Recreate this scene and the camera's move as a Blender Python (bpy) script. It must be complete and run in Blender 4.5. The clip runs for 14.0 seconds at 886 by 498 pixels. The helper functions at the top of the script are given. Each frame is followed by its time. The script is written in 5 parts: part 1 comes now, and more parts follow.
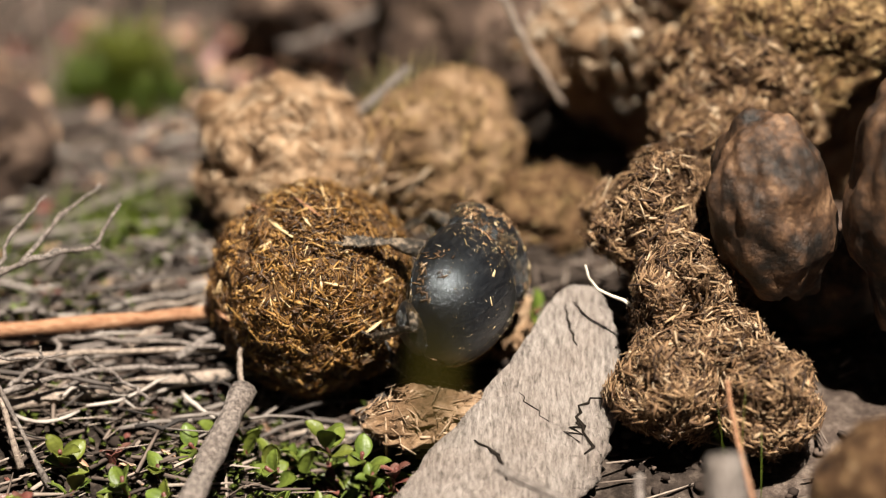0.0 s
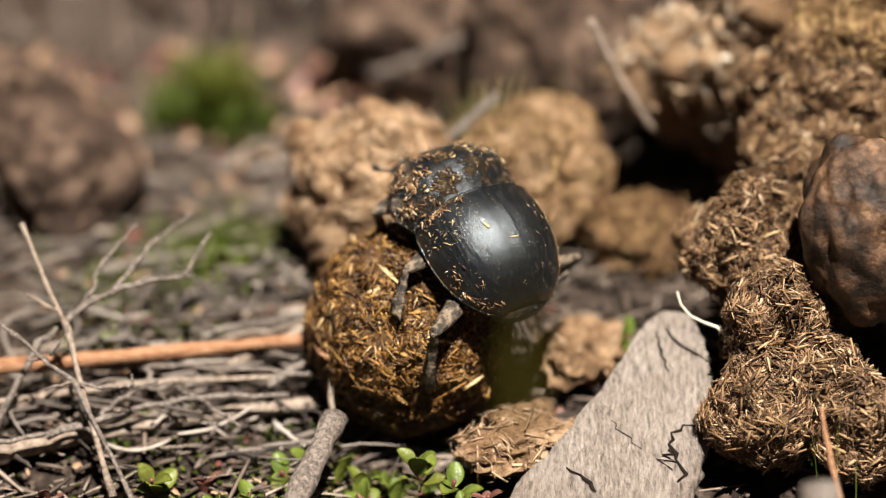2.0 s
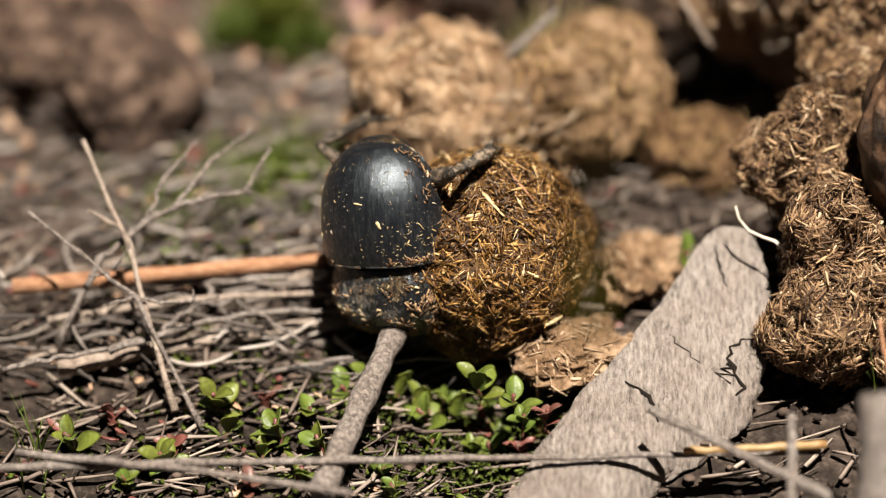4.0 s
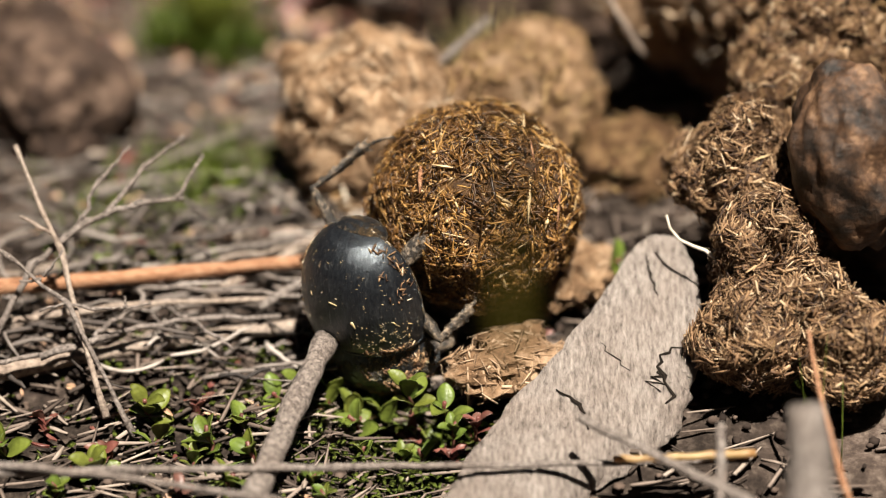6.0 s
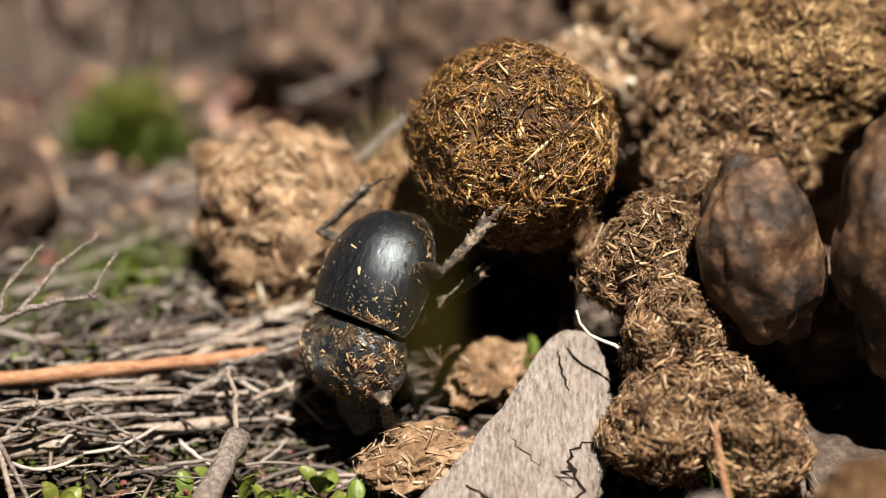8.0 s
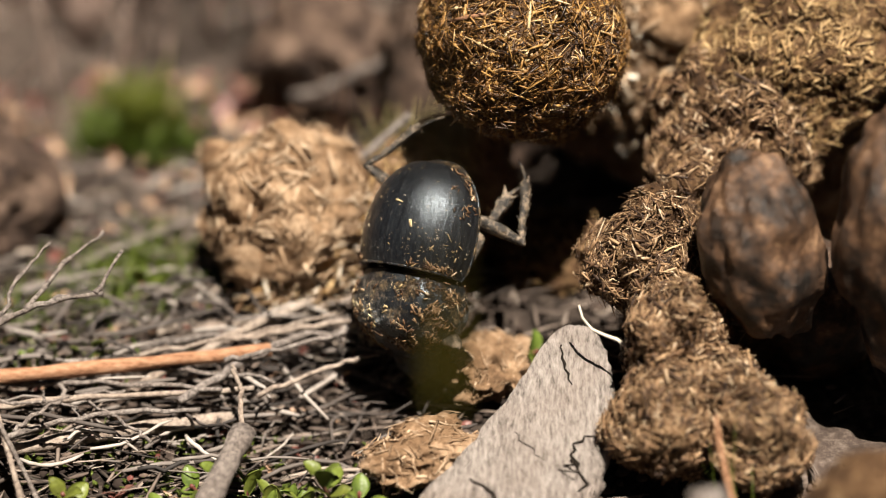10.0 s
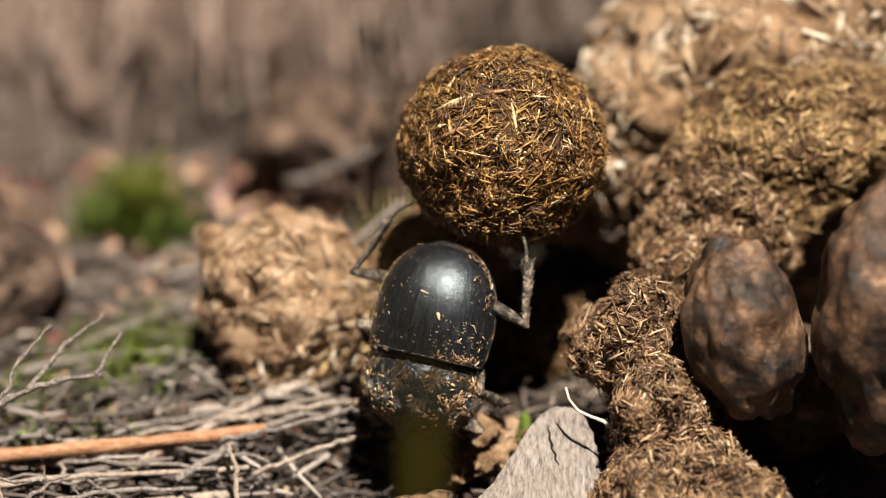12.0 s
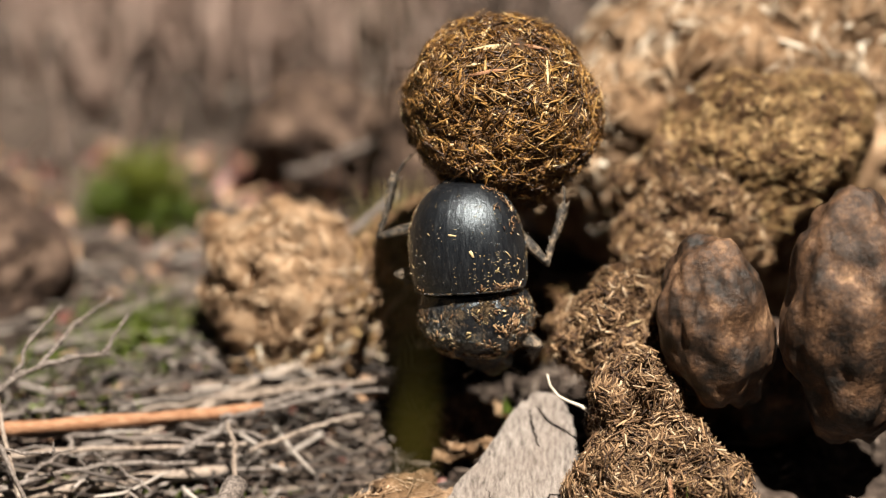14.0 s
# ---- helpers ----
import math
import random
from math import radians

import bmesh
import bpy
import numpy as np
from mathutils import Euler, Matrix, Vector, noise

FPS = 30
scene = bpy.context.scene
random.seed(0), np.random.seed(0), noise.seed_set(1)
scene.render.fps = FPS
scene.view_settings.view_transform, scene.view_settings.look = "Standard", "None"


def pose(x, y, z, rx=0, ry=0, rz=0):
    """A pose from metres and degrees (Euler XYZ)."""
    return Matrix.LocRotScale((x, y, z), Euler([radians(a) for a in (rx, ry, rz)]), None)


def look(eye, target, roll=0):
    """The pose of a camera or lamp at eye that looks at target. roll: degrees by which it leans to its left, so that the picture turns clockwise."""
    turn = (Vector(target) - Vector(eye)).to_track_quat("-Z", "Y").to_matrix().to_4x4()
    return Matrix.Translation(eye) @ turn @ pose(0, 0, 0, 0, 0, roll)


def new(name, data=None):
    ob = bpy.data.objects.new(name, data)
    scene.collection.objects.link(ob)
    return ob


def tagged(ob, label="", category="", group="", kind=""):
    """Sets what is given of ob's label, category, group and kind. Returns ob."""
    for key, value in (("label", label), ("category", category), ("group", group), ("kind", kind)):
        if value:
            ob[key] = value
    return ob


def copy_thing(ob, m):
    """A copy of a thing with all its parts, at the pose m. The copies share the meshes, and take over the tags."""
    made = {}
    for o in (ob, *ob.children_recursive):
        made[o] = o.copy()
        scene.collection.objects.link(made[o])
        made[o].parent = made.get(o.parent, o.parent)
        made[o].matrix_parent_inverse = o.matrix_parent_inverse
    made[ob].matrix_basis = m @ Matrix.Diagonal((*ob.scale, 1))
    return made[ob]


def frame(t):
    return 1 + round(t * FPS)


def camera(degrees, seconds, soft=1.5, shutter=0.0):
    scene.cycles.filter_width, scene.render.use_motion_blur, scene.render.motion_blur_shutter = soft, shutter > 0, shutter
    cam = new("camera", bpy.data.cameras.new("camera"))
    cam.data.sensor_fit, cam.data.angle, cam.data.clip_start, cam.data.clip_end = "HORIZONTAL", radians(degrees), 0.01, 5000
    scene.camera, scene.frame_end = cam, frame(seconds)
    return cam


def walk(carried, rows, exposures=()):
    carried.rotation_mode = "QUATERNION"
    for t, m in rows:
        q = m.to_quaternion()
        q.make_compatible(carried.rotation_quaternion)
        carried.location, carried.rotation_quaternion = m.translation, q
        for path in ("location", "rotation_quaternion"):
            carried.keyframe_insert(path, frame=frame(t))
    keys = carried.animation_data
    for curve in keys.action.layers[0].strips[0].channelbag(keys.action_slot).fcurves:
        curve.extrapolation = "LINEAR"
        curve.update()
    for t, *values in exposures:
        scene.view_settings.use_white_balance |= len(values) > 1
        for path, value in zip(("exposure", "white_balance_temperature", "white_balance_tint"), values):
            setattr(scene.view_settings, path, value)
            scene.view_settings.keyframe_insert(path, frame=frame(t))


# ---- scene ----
cam = camera(17.0, 14.0, soft=1.1)
cam.data.dof.use_dof = True
cam.data.dof.aperture_fstop = 5.6
# t, place (m), turn (degrees)
CAMERA_ROWS = [
    (0.0, 0.0147, -0.4672, 0.2772, 62.000, -0.000, -0.000),
    (0.5, 0.0141, -0.4673, 0.2777, 61.819, -0.143, 0.070),
    (1.0, 0.0143, -0.4665, 0.2781, 61.779, -0.065, 0.212),
    (1.5, 0.0132, -0.4649, 0.2764, 61.895, 0.323, 0.512),
    (2.0, 0.0126, -0.4656, 0.2771, 62.464, 0.920, 1.247),
    (2.5, 0.0124, -0.4649, 0.2765, 62.539, 0.909, 1.230),
    (3.0, 0.0136, -0.4672, 0.2762, 62.429, 1.585, 2.078),
    (3.5, 0.0132, -0.4679, 0.2756, 61.529, 1.478, 1.979),
    (3.7, 0.0124, -0.4692, 0.2756, 61.328, 1.581, 2.207),
    (5.8, 0.0115, -0.4691, 0.2794, 60.814, 0.579, 1.121),
    (6.0, 0.0130, -0.4689, 0.2790, 60.964, 0.722, 1.193),
    (6.5, 0.0129, -0.4686, 0.2788, 61.021, 0.693, 0.889),
    (7.0, 0.0127, -0.4685, 0.2774, 61.053, 0.409, 0.565),
    (7.5, 0.0125, -0.4704, 0.2810, 61.409, 0.467, 0.133),
    (8.0, 0.0276, -0.4720, 0.2768, 63.175, 0.914, 0.887),
    (8.2, 0.0286, -0.4753, 0.2802, 63.012, 0.896, 0.950),
    (10.3, 0.0307, -0.4759, 0.2767, 63.242, 1.346, 1.072),
    (10.5, 0.0296, -0.4770, 0.2750, 63.719, 1.270, 0.919),
    (11.0, 0.0314, -0.4789, 0.2784, 64.492, 1.312, 0.918),
    (11.5, 0.0310, -0.4836, 0.2810, 64.812, 1.155, 0.839),
    (12.0, 0.0310, -0.4894, 0.2854, 64.724, 1.086, 1.006),
    (12.5, 0.0311, -0.4947, 0.2880, 64.550, 0.782, 1.223),
    (13.0, 0.0316, -0.5034, 0.2913, 64.787, 0.551, 1.514),
    (13.5, 0.0310, -0.5138, 0.2942, 64.584, 0.274, 1.549),
    (14.0, 0.0333, -0.5179, 0.3014, 64.354, 0.102, 1.436),
]
walk(cam, [(t, pose(x, y, z, rx, ry, rz)) for t, x, y, z, rx, ry, rz in CAMERA_ROWS])

# ---- light: high clear sun, open sky ----
SUN_DIR = Vector((0.15, -0.35, 0.925)).normalized()
world = bpy.data.worlds.new("sky")
scene.world = world
world.use_nodes = True
_wn = world.node_tree
_sky = _wn.nodes.new("ShaderNodeTexSky")
_sky.sky_type = "NISHITA"
_sky.sun_disc = False
_sky.sun_elevation = math.asin(SUN_DIR.z)
_sky.sun_rotation = math.atan2(SUN_DIR.x, SUN_DIR.y)
_bg = next(n for n in _wn.nodes if n.type == "BACKGROUND")
_bg.inputs["Strength"].default_value = 0.0020
_wn.links.new(_sky.outputs["Color"], _bg.inputs["Color"])
sun = new("sun", bpy.data.lights.new("sun", "SUN"))
sun.data.energy = 8.0
sun.data.angle = radians(0.55)
sun.data.color = (1.0, 0.92, 0.80)
sun.matrix_world = look(SUN_DIR * 5, (0, 0, 0))
scene.view_settings.exposure = 0.75

MM = 0.001

# ---- materials ----


class Mat:
    """A small wrapper for node materials."""

    def __init__(self, name, rough=0.8, spec=0.3):
        self.m = bpy.data.materials.new(name)
        self.m.use_nodes = True
        self.t = self.m.node_tree
        self.b = next(n for n in self.t.nodes if n.type == "BSDF_PRINCIPLED")
        self.out = next(n for n in self.t.nodes if n.type == "OUTPUT_MATERIAL")
        self.b.inputs["Roughness"].default_value = rough
        self.b.inputs["Specular IOR Level"].default_value = spec
        self.coord = self.node("ShaderNodeTexCoord").outputs["Object"]

    def node(self, kind, **props):
        n = self.t.nodes.new(kind)
        for key, value in props.items():
            n.inputs[key.replace("_", " ")].default_value = value
        return n

    def link(self, a, b):
        self.t.links.new(a, b)

    def noise(self, scale, detail=4.0, rough=0.6, stretch=None):
        n = self.node("ShaderNodeTexNoise", Scale=scale, Detail=detail, Roughness=rough)
        src = self.coord
        if stretch:
            mp = self.node("ShaderNodeMapping")
            mp.inputs["Scale"].default_value = stretch
            self.link(src, mp.inputs["Vector"])
            src = mp.outputs["Vector"]
        self.link(src, n.inputs["Vector"])
        return n.outputs["Fac"]

    def ramp(self, fac, stops):
        n = self.node("ShaderNodeValToRGB")
        el = n.color_ramp.elements
        while len(el) < len(stops):
            el.new(0.5)
        for e, (p, c) in zip(el, stops):
            e.position, e.color = p, (*c, 1)
        self.link(fac, n.inputs["Fac"])
        return n.outputs["Color"]

    def mix(self, fac, a, b, mode="MIX"):
        n = self.t.nodes.new("ShaderNodeMix")
        n.data_type, n.blend_type = "RGBA", mode
        for sock, v in ((n.inputs[0], fac), (n.inputs[6], a), (n.inputs[7], b)):
            if isinstance(v, (int, float)):
                sock.default_value = v
            elif isinstance(v, tuple):
                sock.default_value = (*v, 1)
            else:
                self.link(v, sock)
        return n.outputs[2]

    def island(self):
        return self.t.nodes.new("ShaderNodeNewGeometry").outputs["Random Per Island"]

    def per_object(self):
        return self.t.nodes.new("ShaderNodeObjectInfo").outputs["Random"]

    def color(self, c):
        self.link(c, self.b.inputs["Base Color"])

    def bump(self, fac, dist, strength=1.0):
        n = self.node("ShaderNodeBump", Strength=strength, Distance=dist)
        self.link(fac, n.inputs["Height"])
        old = self.b.inputs["Normal"]
        if old.is_linked:
            self.link(old.links[0].from_socket, n.inputs["Normal"])
        self.link(n.outputs["Normal"], old)

    def roughness(self, fac, lo, hi):
        n = self.node("ShaderNodeMapRange")
        n.inputs["To Min"].default_value, n.inputs["To Max"].default_value = lo, hi
        self.link(fac, n.inputs["Value"])
        self.link(n.outputs["Result"], self.b.inputs["Roughness"])


def fibre_mat(name, stops, rough=0.65, spec=0.4):
    m = Mat(name, rough, spec)
    m.color(m.mix(m.noise(900, 3), m.ramp(m.island(), stops), m.ramp(m.noise(350, 3), [(0.3, (0.35, 0.3, 0.25)), (0.7, (1, 1, 1))]), "MULTIPLY"))
    next(n for n in m.t.nodes if n.type == "MIX").inputs[0].default_value = 0.6
    m.bump(m.noise(1500, 2), 0.0002, 0.5)
    return m.m


def dung_mat(name, dark, mid, light, scale=260, rough=0.75, spec=0.3, depth=0.0009):
    m = Mat(name, rough, spec)
    base = m.ramp(m.noise(scale, 8, 0.7), [(0.32, dark), (0.5, mid), (0.68, light)])
    patch = m.ramp(m.noise(scale * 0.22, 3), [(0.35, (0.55, 0.5, 0.45)), (0.65, (1, 1, 1))])
    m.color(m.mix(0.75, base, patch, "MULTIPLY"))
    m.bump(m.noise(scale * 1.6, 8, 0.75), depth, 0.9)
    m.bump(m.noise(scale * 5, 4, 0.7, (1, 1, 3)), depth * 0.35, 0.8)
    return m.m


BALL_CORE = dung_mat("fresh_dung", (0.011, 0.005, 0.001), (0.080, 0.035, 0.007), (0.200, 0.101, 0.023), 300, 0.6, 0.45)
BALL_FIBRE = fibre_mat("fresh_dung_fibre", [(0.0, (0.016, 0.006, 0.002)), (0.40, (0.095, 0.041, 0.009)), (0.76, (0.240, 0.117, 0.027)), (0.94, (0.43, 0.25, 0.078)), (1.0, (0.68, 0.52, 0.30))], 0.45, 0.5)
PILE_CORE = dung_mat("dry_dung", (0.012, 0.006, 0.003), (0.083, 0.043, 0.019), (0.255, 0.161, 0.082), 260, 0.85, 0.2)
PILE_FIBRE = fibre_mat("dry_dung_fibre", [(0.0, (0.025, 0.011, 0.005)), (0.35, (0.115, 0.060, 0.028)), (0.65, (0.262, 0.154, 0.078)), (0.90, (0.410, 0.269, 0.148)), (1.0, (0.607, 0.477, 0.333))], 0.65)
TAN_CORE = dung_mat("bleached_dung", (0.075, 0.042, 0.022), (0.28, 0.174, 0.100), (0.54, 0.38, 0.25), 170, 0.9, 0.15, 0.0014)
TAN_FIBRE = fibre_mat("bleached_dung_fibre", [(0.0, (0.12, 0.069, 0.034)), (0.5, (0.36, 0.236, 0.142)), (1.0, (0.61, 0.46, 0.32))], 0.8)
PALE_FIBRE = fibre_mat("pale_dung_fibre", [(0.0, (0.08, 0.045, 0.024)), (0.4, (0.26, 0.165, 0.095)), (0.8, (0.48, 0.35, 0.23)), (1.0, (0.84, 0.77, 0.65))], 0.7)
OCHRE_FIBRE = fibre_mat("ochre_dung_fibre", [(0.0, (0.07, 0.035, 0.012)), (0.5, (0.28, 0.165, 0.065)), (1.0, (0.54, 0.38, 0.19))], 0.7)
def make_pellet():
    m = Mat("crusted_pellet", 0.42, 0.45)
    blotch = m.ramp(m.noise(140, 6, 0.66), [(0.38, (0.010, 0.007, 0.005)), (0.48, (0.055, 0.030, 0.017)), (0.58, (0.135, 0.072, 0.038)), (0.72, (0.40, 0.245, 0.14))])
    fine = m.ramp(m.noise(900, 5, 0.7), [(0.35, (0.35, 0.3, 0.28)), (0.65, (1, 1, 1))])
    m.color(m.mix(0.8, blotch, fine, "MULTIPLY"))
    m.roughness(m.noise(260, 4), 0.3, 0.75)
    m.bump(m.noise(420, 7, 0.7), 0.0009, 0.8)
    m.bump(m.noise(110, 2, 0.4), 0.0012, 0.3)
    return m.m


PELLET = make_pellet()
DARK_DUNG = dung_mat("dark_old_dung", (0.010, 0.006, 0.005), (0.075, 0.047, 0.034), (0.22, 0.15, 0.11), 150, 0.8, 0.25, 0.0012)


def make_shell(name, dusty, size, cake):
    m = Mat(name, 0.42, 0.75)
    grain = m.noise(1600, 5, 0.75)
    dust = m.ramp(m.noise(size, 8, 0.85), [(dusty, (0, 0, 0)), (dusty + 0.10, (1, 1, 1))])
    film = m.ramp(m.noise(900, 6, 0.8, (0.35, 1.6, 1.6)), [(0.42, (0.003, 0.0035, 0.005)), (0.58, (0.010, 0.011, 0.013)), (0.70, (0.050, 0.048, 0.046)), (0.82, (0.13, 0.12, 0.105))])
    dirt = m.ramp(grain, [(0.3, (0.02, 0.012, 0.006)), (0.52, (0.13, 0.085, 0.042)), (0.72, (0.42, 0.30, 0.16))])
    m.color(m.mix(dust, film, dirt))
    m.roughness(m.noise(1300, 6, 0.8), 0.17, 0.46)
    # The blue tint paints in the sky's sheen, as the sky itself is weak.
    m.b.inputs["Specular Tint"].default_value = (0.80, 0.91, 1.0, 1.0)
    m.bump(m.noise(2200, 5, 0.75), 0.00015, 0.4)
    m.bump(m.noise(420, 6, 0.72, (0.22, 1.8, 1.8)), 0.0004, 0.5)
    m.bump(m.noise(60, 3, 0.5), 0.0016, 0.14)
    m.bump(dust, cake, 0.8)
    return m.m


def make_leg():
    m = Mat("black_leg", 0.45, 0.5)
    grain = m.noise(700, 5, 0.7)
    m.color(m.ramp(grain, [(0.36, (0.007, 0.006, 0.0055)), (0.50, (0.035, 0.027, 0.02)), (0.64, (0.24, 0.18, 0.125))]))
    m.bump(m.noise(1500, 4, 0.7), 0.0006, 0.9)
    m.bump(m.noise(500, 4, 0.7), 0.0008, 0.7)
    return m.m


def make_wood(name, dark, mid, light, stretch, rough=0.85, depth=0.0005):
    m = Mat(name, rough, 0.25)
    grain = m.noise(420, 7, 0.7, stretch) if name != "weathered_wood" else m.noise(1500, 8, 0.72, stretch)
    base = m.ramp(grain, [(0.3, dark), (0.46, mid), (0.7, light)])
    blotch = m.ramp(m.noise(70, 4), [(0.36, (0.68, 0.62, 0.58)), (0.64, (1, 1, 1))])
    m.color(m.mix(0.7, base, blotch, "MULTIPLY"))
    m.bump(grain, depth, 0.9)
    if name == "weathered_wood":
        m.bump(m.noise(420, 7, 0.75, (1.0, 0.35, 0.4)), 0.0022, 0.8)
    m.bump(m.noise(1400, 4, 0.7, stretch), depth * 0.5, 0.8)
    return m.m


def make_leaf(name, dark, light, thin=0.3):
    m = Mat(name, 0.42, 0.45)
    col = m.mix(m.per_object(), m.ramp(m.noise(420, 4), [(0.3, dark), (0.7, light)]), m.ramp(m.noise(300, 3), [(0.3, (dark[0] * 1.5, dark[1] * 0.9, dark[2])), (0.7, (light[0] * 1.25, light[1], light[2]))]))
    m.color(col)
    m.bump(m.noise(900, 3), 0.0003, 0.5)
    tr = m.node("ShaderNodeBsdfTranslucent")
    m.link(col, tr.inputs["Color"])
    mx = m.node("ShaderNodeMixShader")
    mx.inputs["Fac"].default_value = thin
    m.link(m.b.outputs["BSDF"], mx.inputs[1])
    m.link(tr.outputs["BSDF"], mx.inputs[2])
    m.link(mx.outputs["Shader"], m.out.inputs["Surface"])
    return m.m


def make_soil():
    m = Mat("litter_soil", 0.9, 0.15)
    fine = m.ramp(m.noise(330, 9, 0.75), [(0.3, (0.006, 0.0045, 0.0035)), (0.5, (0.026, 0.019, 0.015)), (0.7, (0.10, 0.076, 0.06))])
    pale = m.ramp(m.noise(330, 9, 0.75), [(0.3, (0.03, 0.021, 0.017)), (0.5, (0.11, 0.080, 0.065)), (0.7, (0.26, 0.205, 0.168))])
    patch = m.ramp(m.noise(17, 5, 0.6), [(0.46, (0, 0, 0)), (0.66, (1, 1, 1))])
    m.color(m.mix(patch, fine, pale))
    m.bump(m.noise(420, 8, 0.75), 0.0016, 0.9)
    return m.m


SHELL = make_shell("black_shell", 0.60, 850, 0.0002)
DUSTY = make_shell("dusty_shell", 0.485, 230, 0.0006)
LEG = make_leg()
GREYWOOD = make_wood("weathered_wood", (0.060, 0.049, 0.043), (0.265, 0.226, 0.202), (0.48, 0.42, 0.38), (1.0, 0.24, 0.30), 0.85, 0.0013)
STICK = make_wood("grey_bark", (0.03, 0.024, 0.022), (0.14, 0.118, 0.106), (0.36, 0.315, 0.285), (2.6, 2.6, 2.6), 0.85, 0.0004)
REDSTICK = make_wood("red_bark", (0.12, 0.05, 0.027), (0.33, 0.165, 0.09), (0.48, 0.29, 0.18), (0.8, 2.6, 2.6))
PALESTICK = make_wood("pale_stem", (0.08, 0.062, 0.052), (0.25, 0.20, 0.165), (0.44, 0.37, 0.31), (2.2, 2.2, 2.2), 0.85, 0.0004)
CRACK = Mat("dark_crack", 0.95, 0.05)
CRACK.color(CRACK.ramp(CRACK.noise(800), [(0.3, (0.006, 0.005, 0.004)), (0.7, (0.02, 0.015, 0.012))]))
CRACK = CRACK.m
LEAF = make_leaf("seedling_leaf", (0.035, 0.062, 0.010), (0.15, 0.21, 0.035))
REDLEAF = make_leaf("russet_leaf", (0.09, 0.035, 0.028), (0.20, 0.10, 0.075))
GRASS = make_leaf("grass_leaf", (0.045, 0.075, 0.008), (0.115, 0.165, 0.020), 0.35)
OLIVE = make_leaf("olive_blade", (0.042, 0.046, 0.005), (0.075, 0.082, 0.010), 0.45)
DRYGRASS = make_leaf("dry_grass", (0.22, 0.19, 0.07), (0.40, 0.36, 0.17), 0.35)
DEADLEAF = make_leaf("dead_leaf", (0.20, 0.13, 0.075), (0.50, 0.37, 0.24), 0.15)
DRYSTEM = make_leaf("dry_stem", (0.25, 0.19, 0.15), (0.54, 0.44, 0.37), 0.25)
LITTER = fibre_mat("litter_straw", [(0.0, (0.032, 0.022, 0.016)), (0.35, (0.104, 0.076, 0.061)), (0.75, (0.216, 0.168, 0.139)), (1.0, (0.368, 0.304, 0.254))], 0.8)
STEMLITTER = fibre_mat("grey_stems", [(0.0, (0.025, 0.02, 0.018)), (0.4, (0.085, 0.069, 0.061)), (0.8, (0.21, 0.18, 0.162)), (1.0, (0.46, 0.41, 0.37))], 0.8)
CRUMB = fibre_mat("soil_crumb", [(0.0, (0.010, 0.007, 0.006)), (0.6, (0.046, 0.033, 0.027)), (1.0, (0.143, 0.104, 0.084))], 0.9, 0.15)
PALEROOT = make_wood("pale_root", (0.40, 0.34, 0.27), (0.58, 0.52, 0.44), (0.70, 0.65, 0.57), (1, 1, 1))
CHIP = fibre_mat("straw_chip", [(0.0, (0.42, 0.30, 0.14)), (0.6, (0.58, 0.45, 0.25)), (1.0, (0.74, 0.66, 0.50))], 0.6)
STONE = dung_mat("pale_stone", (0.22, 0.17, 0.13), (0.42, 0.34, 0.28), (0.6, 0.52, 0.45), 120, 0.8, 0.3, 0.0005)
SOIL = make_soil()

# ---- mesh tools ----


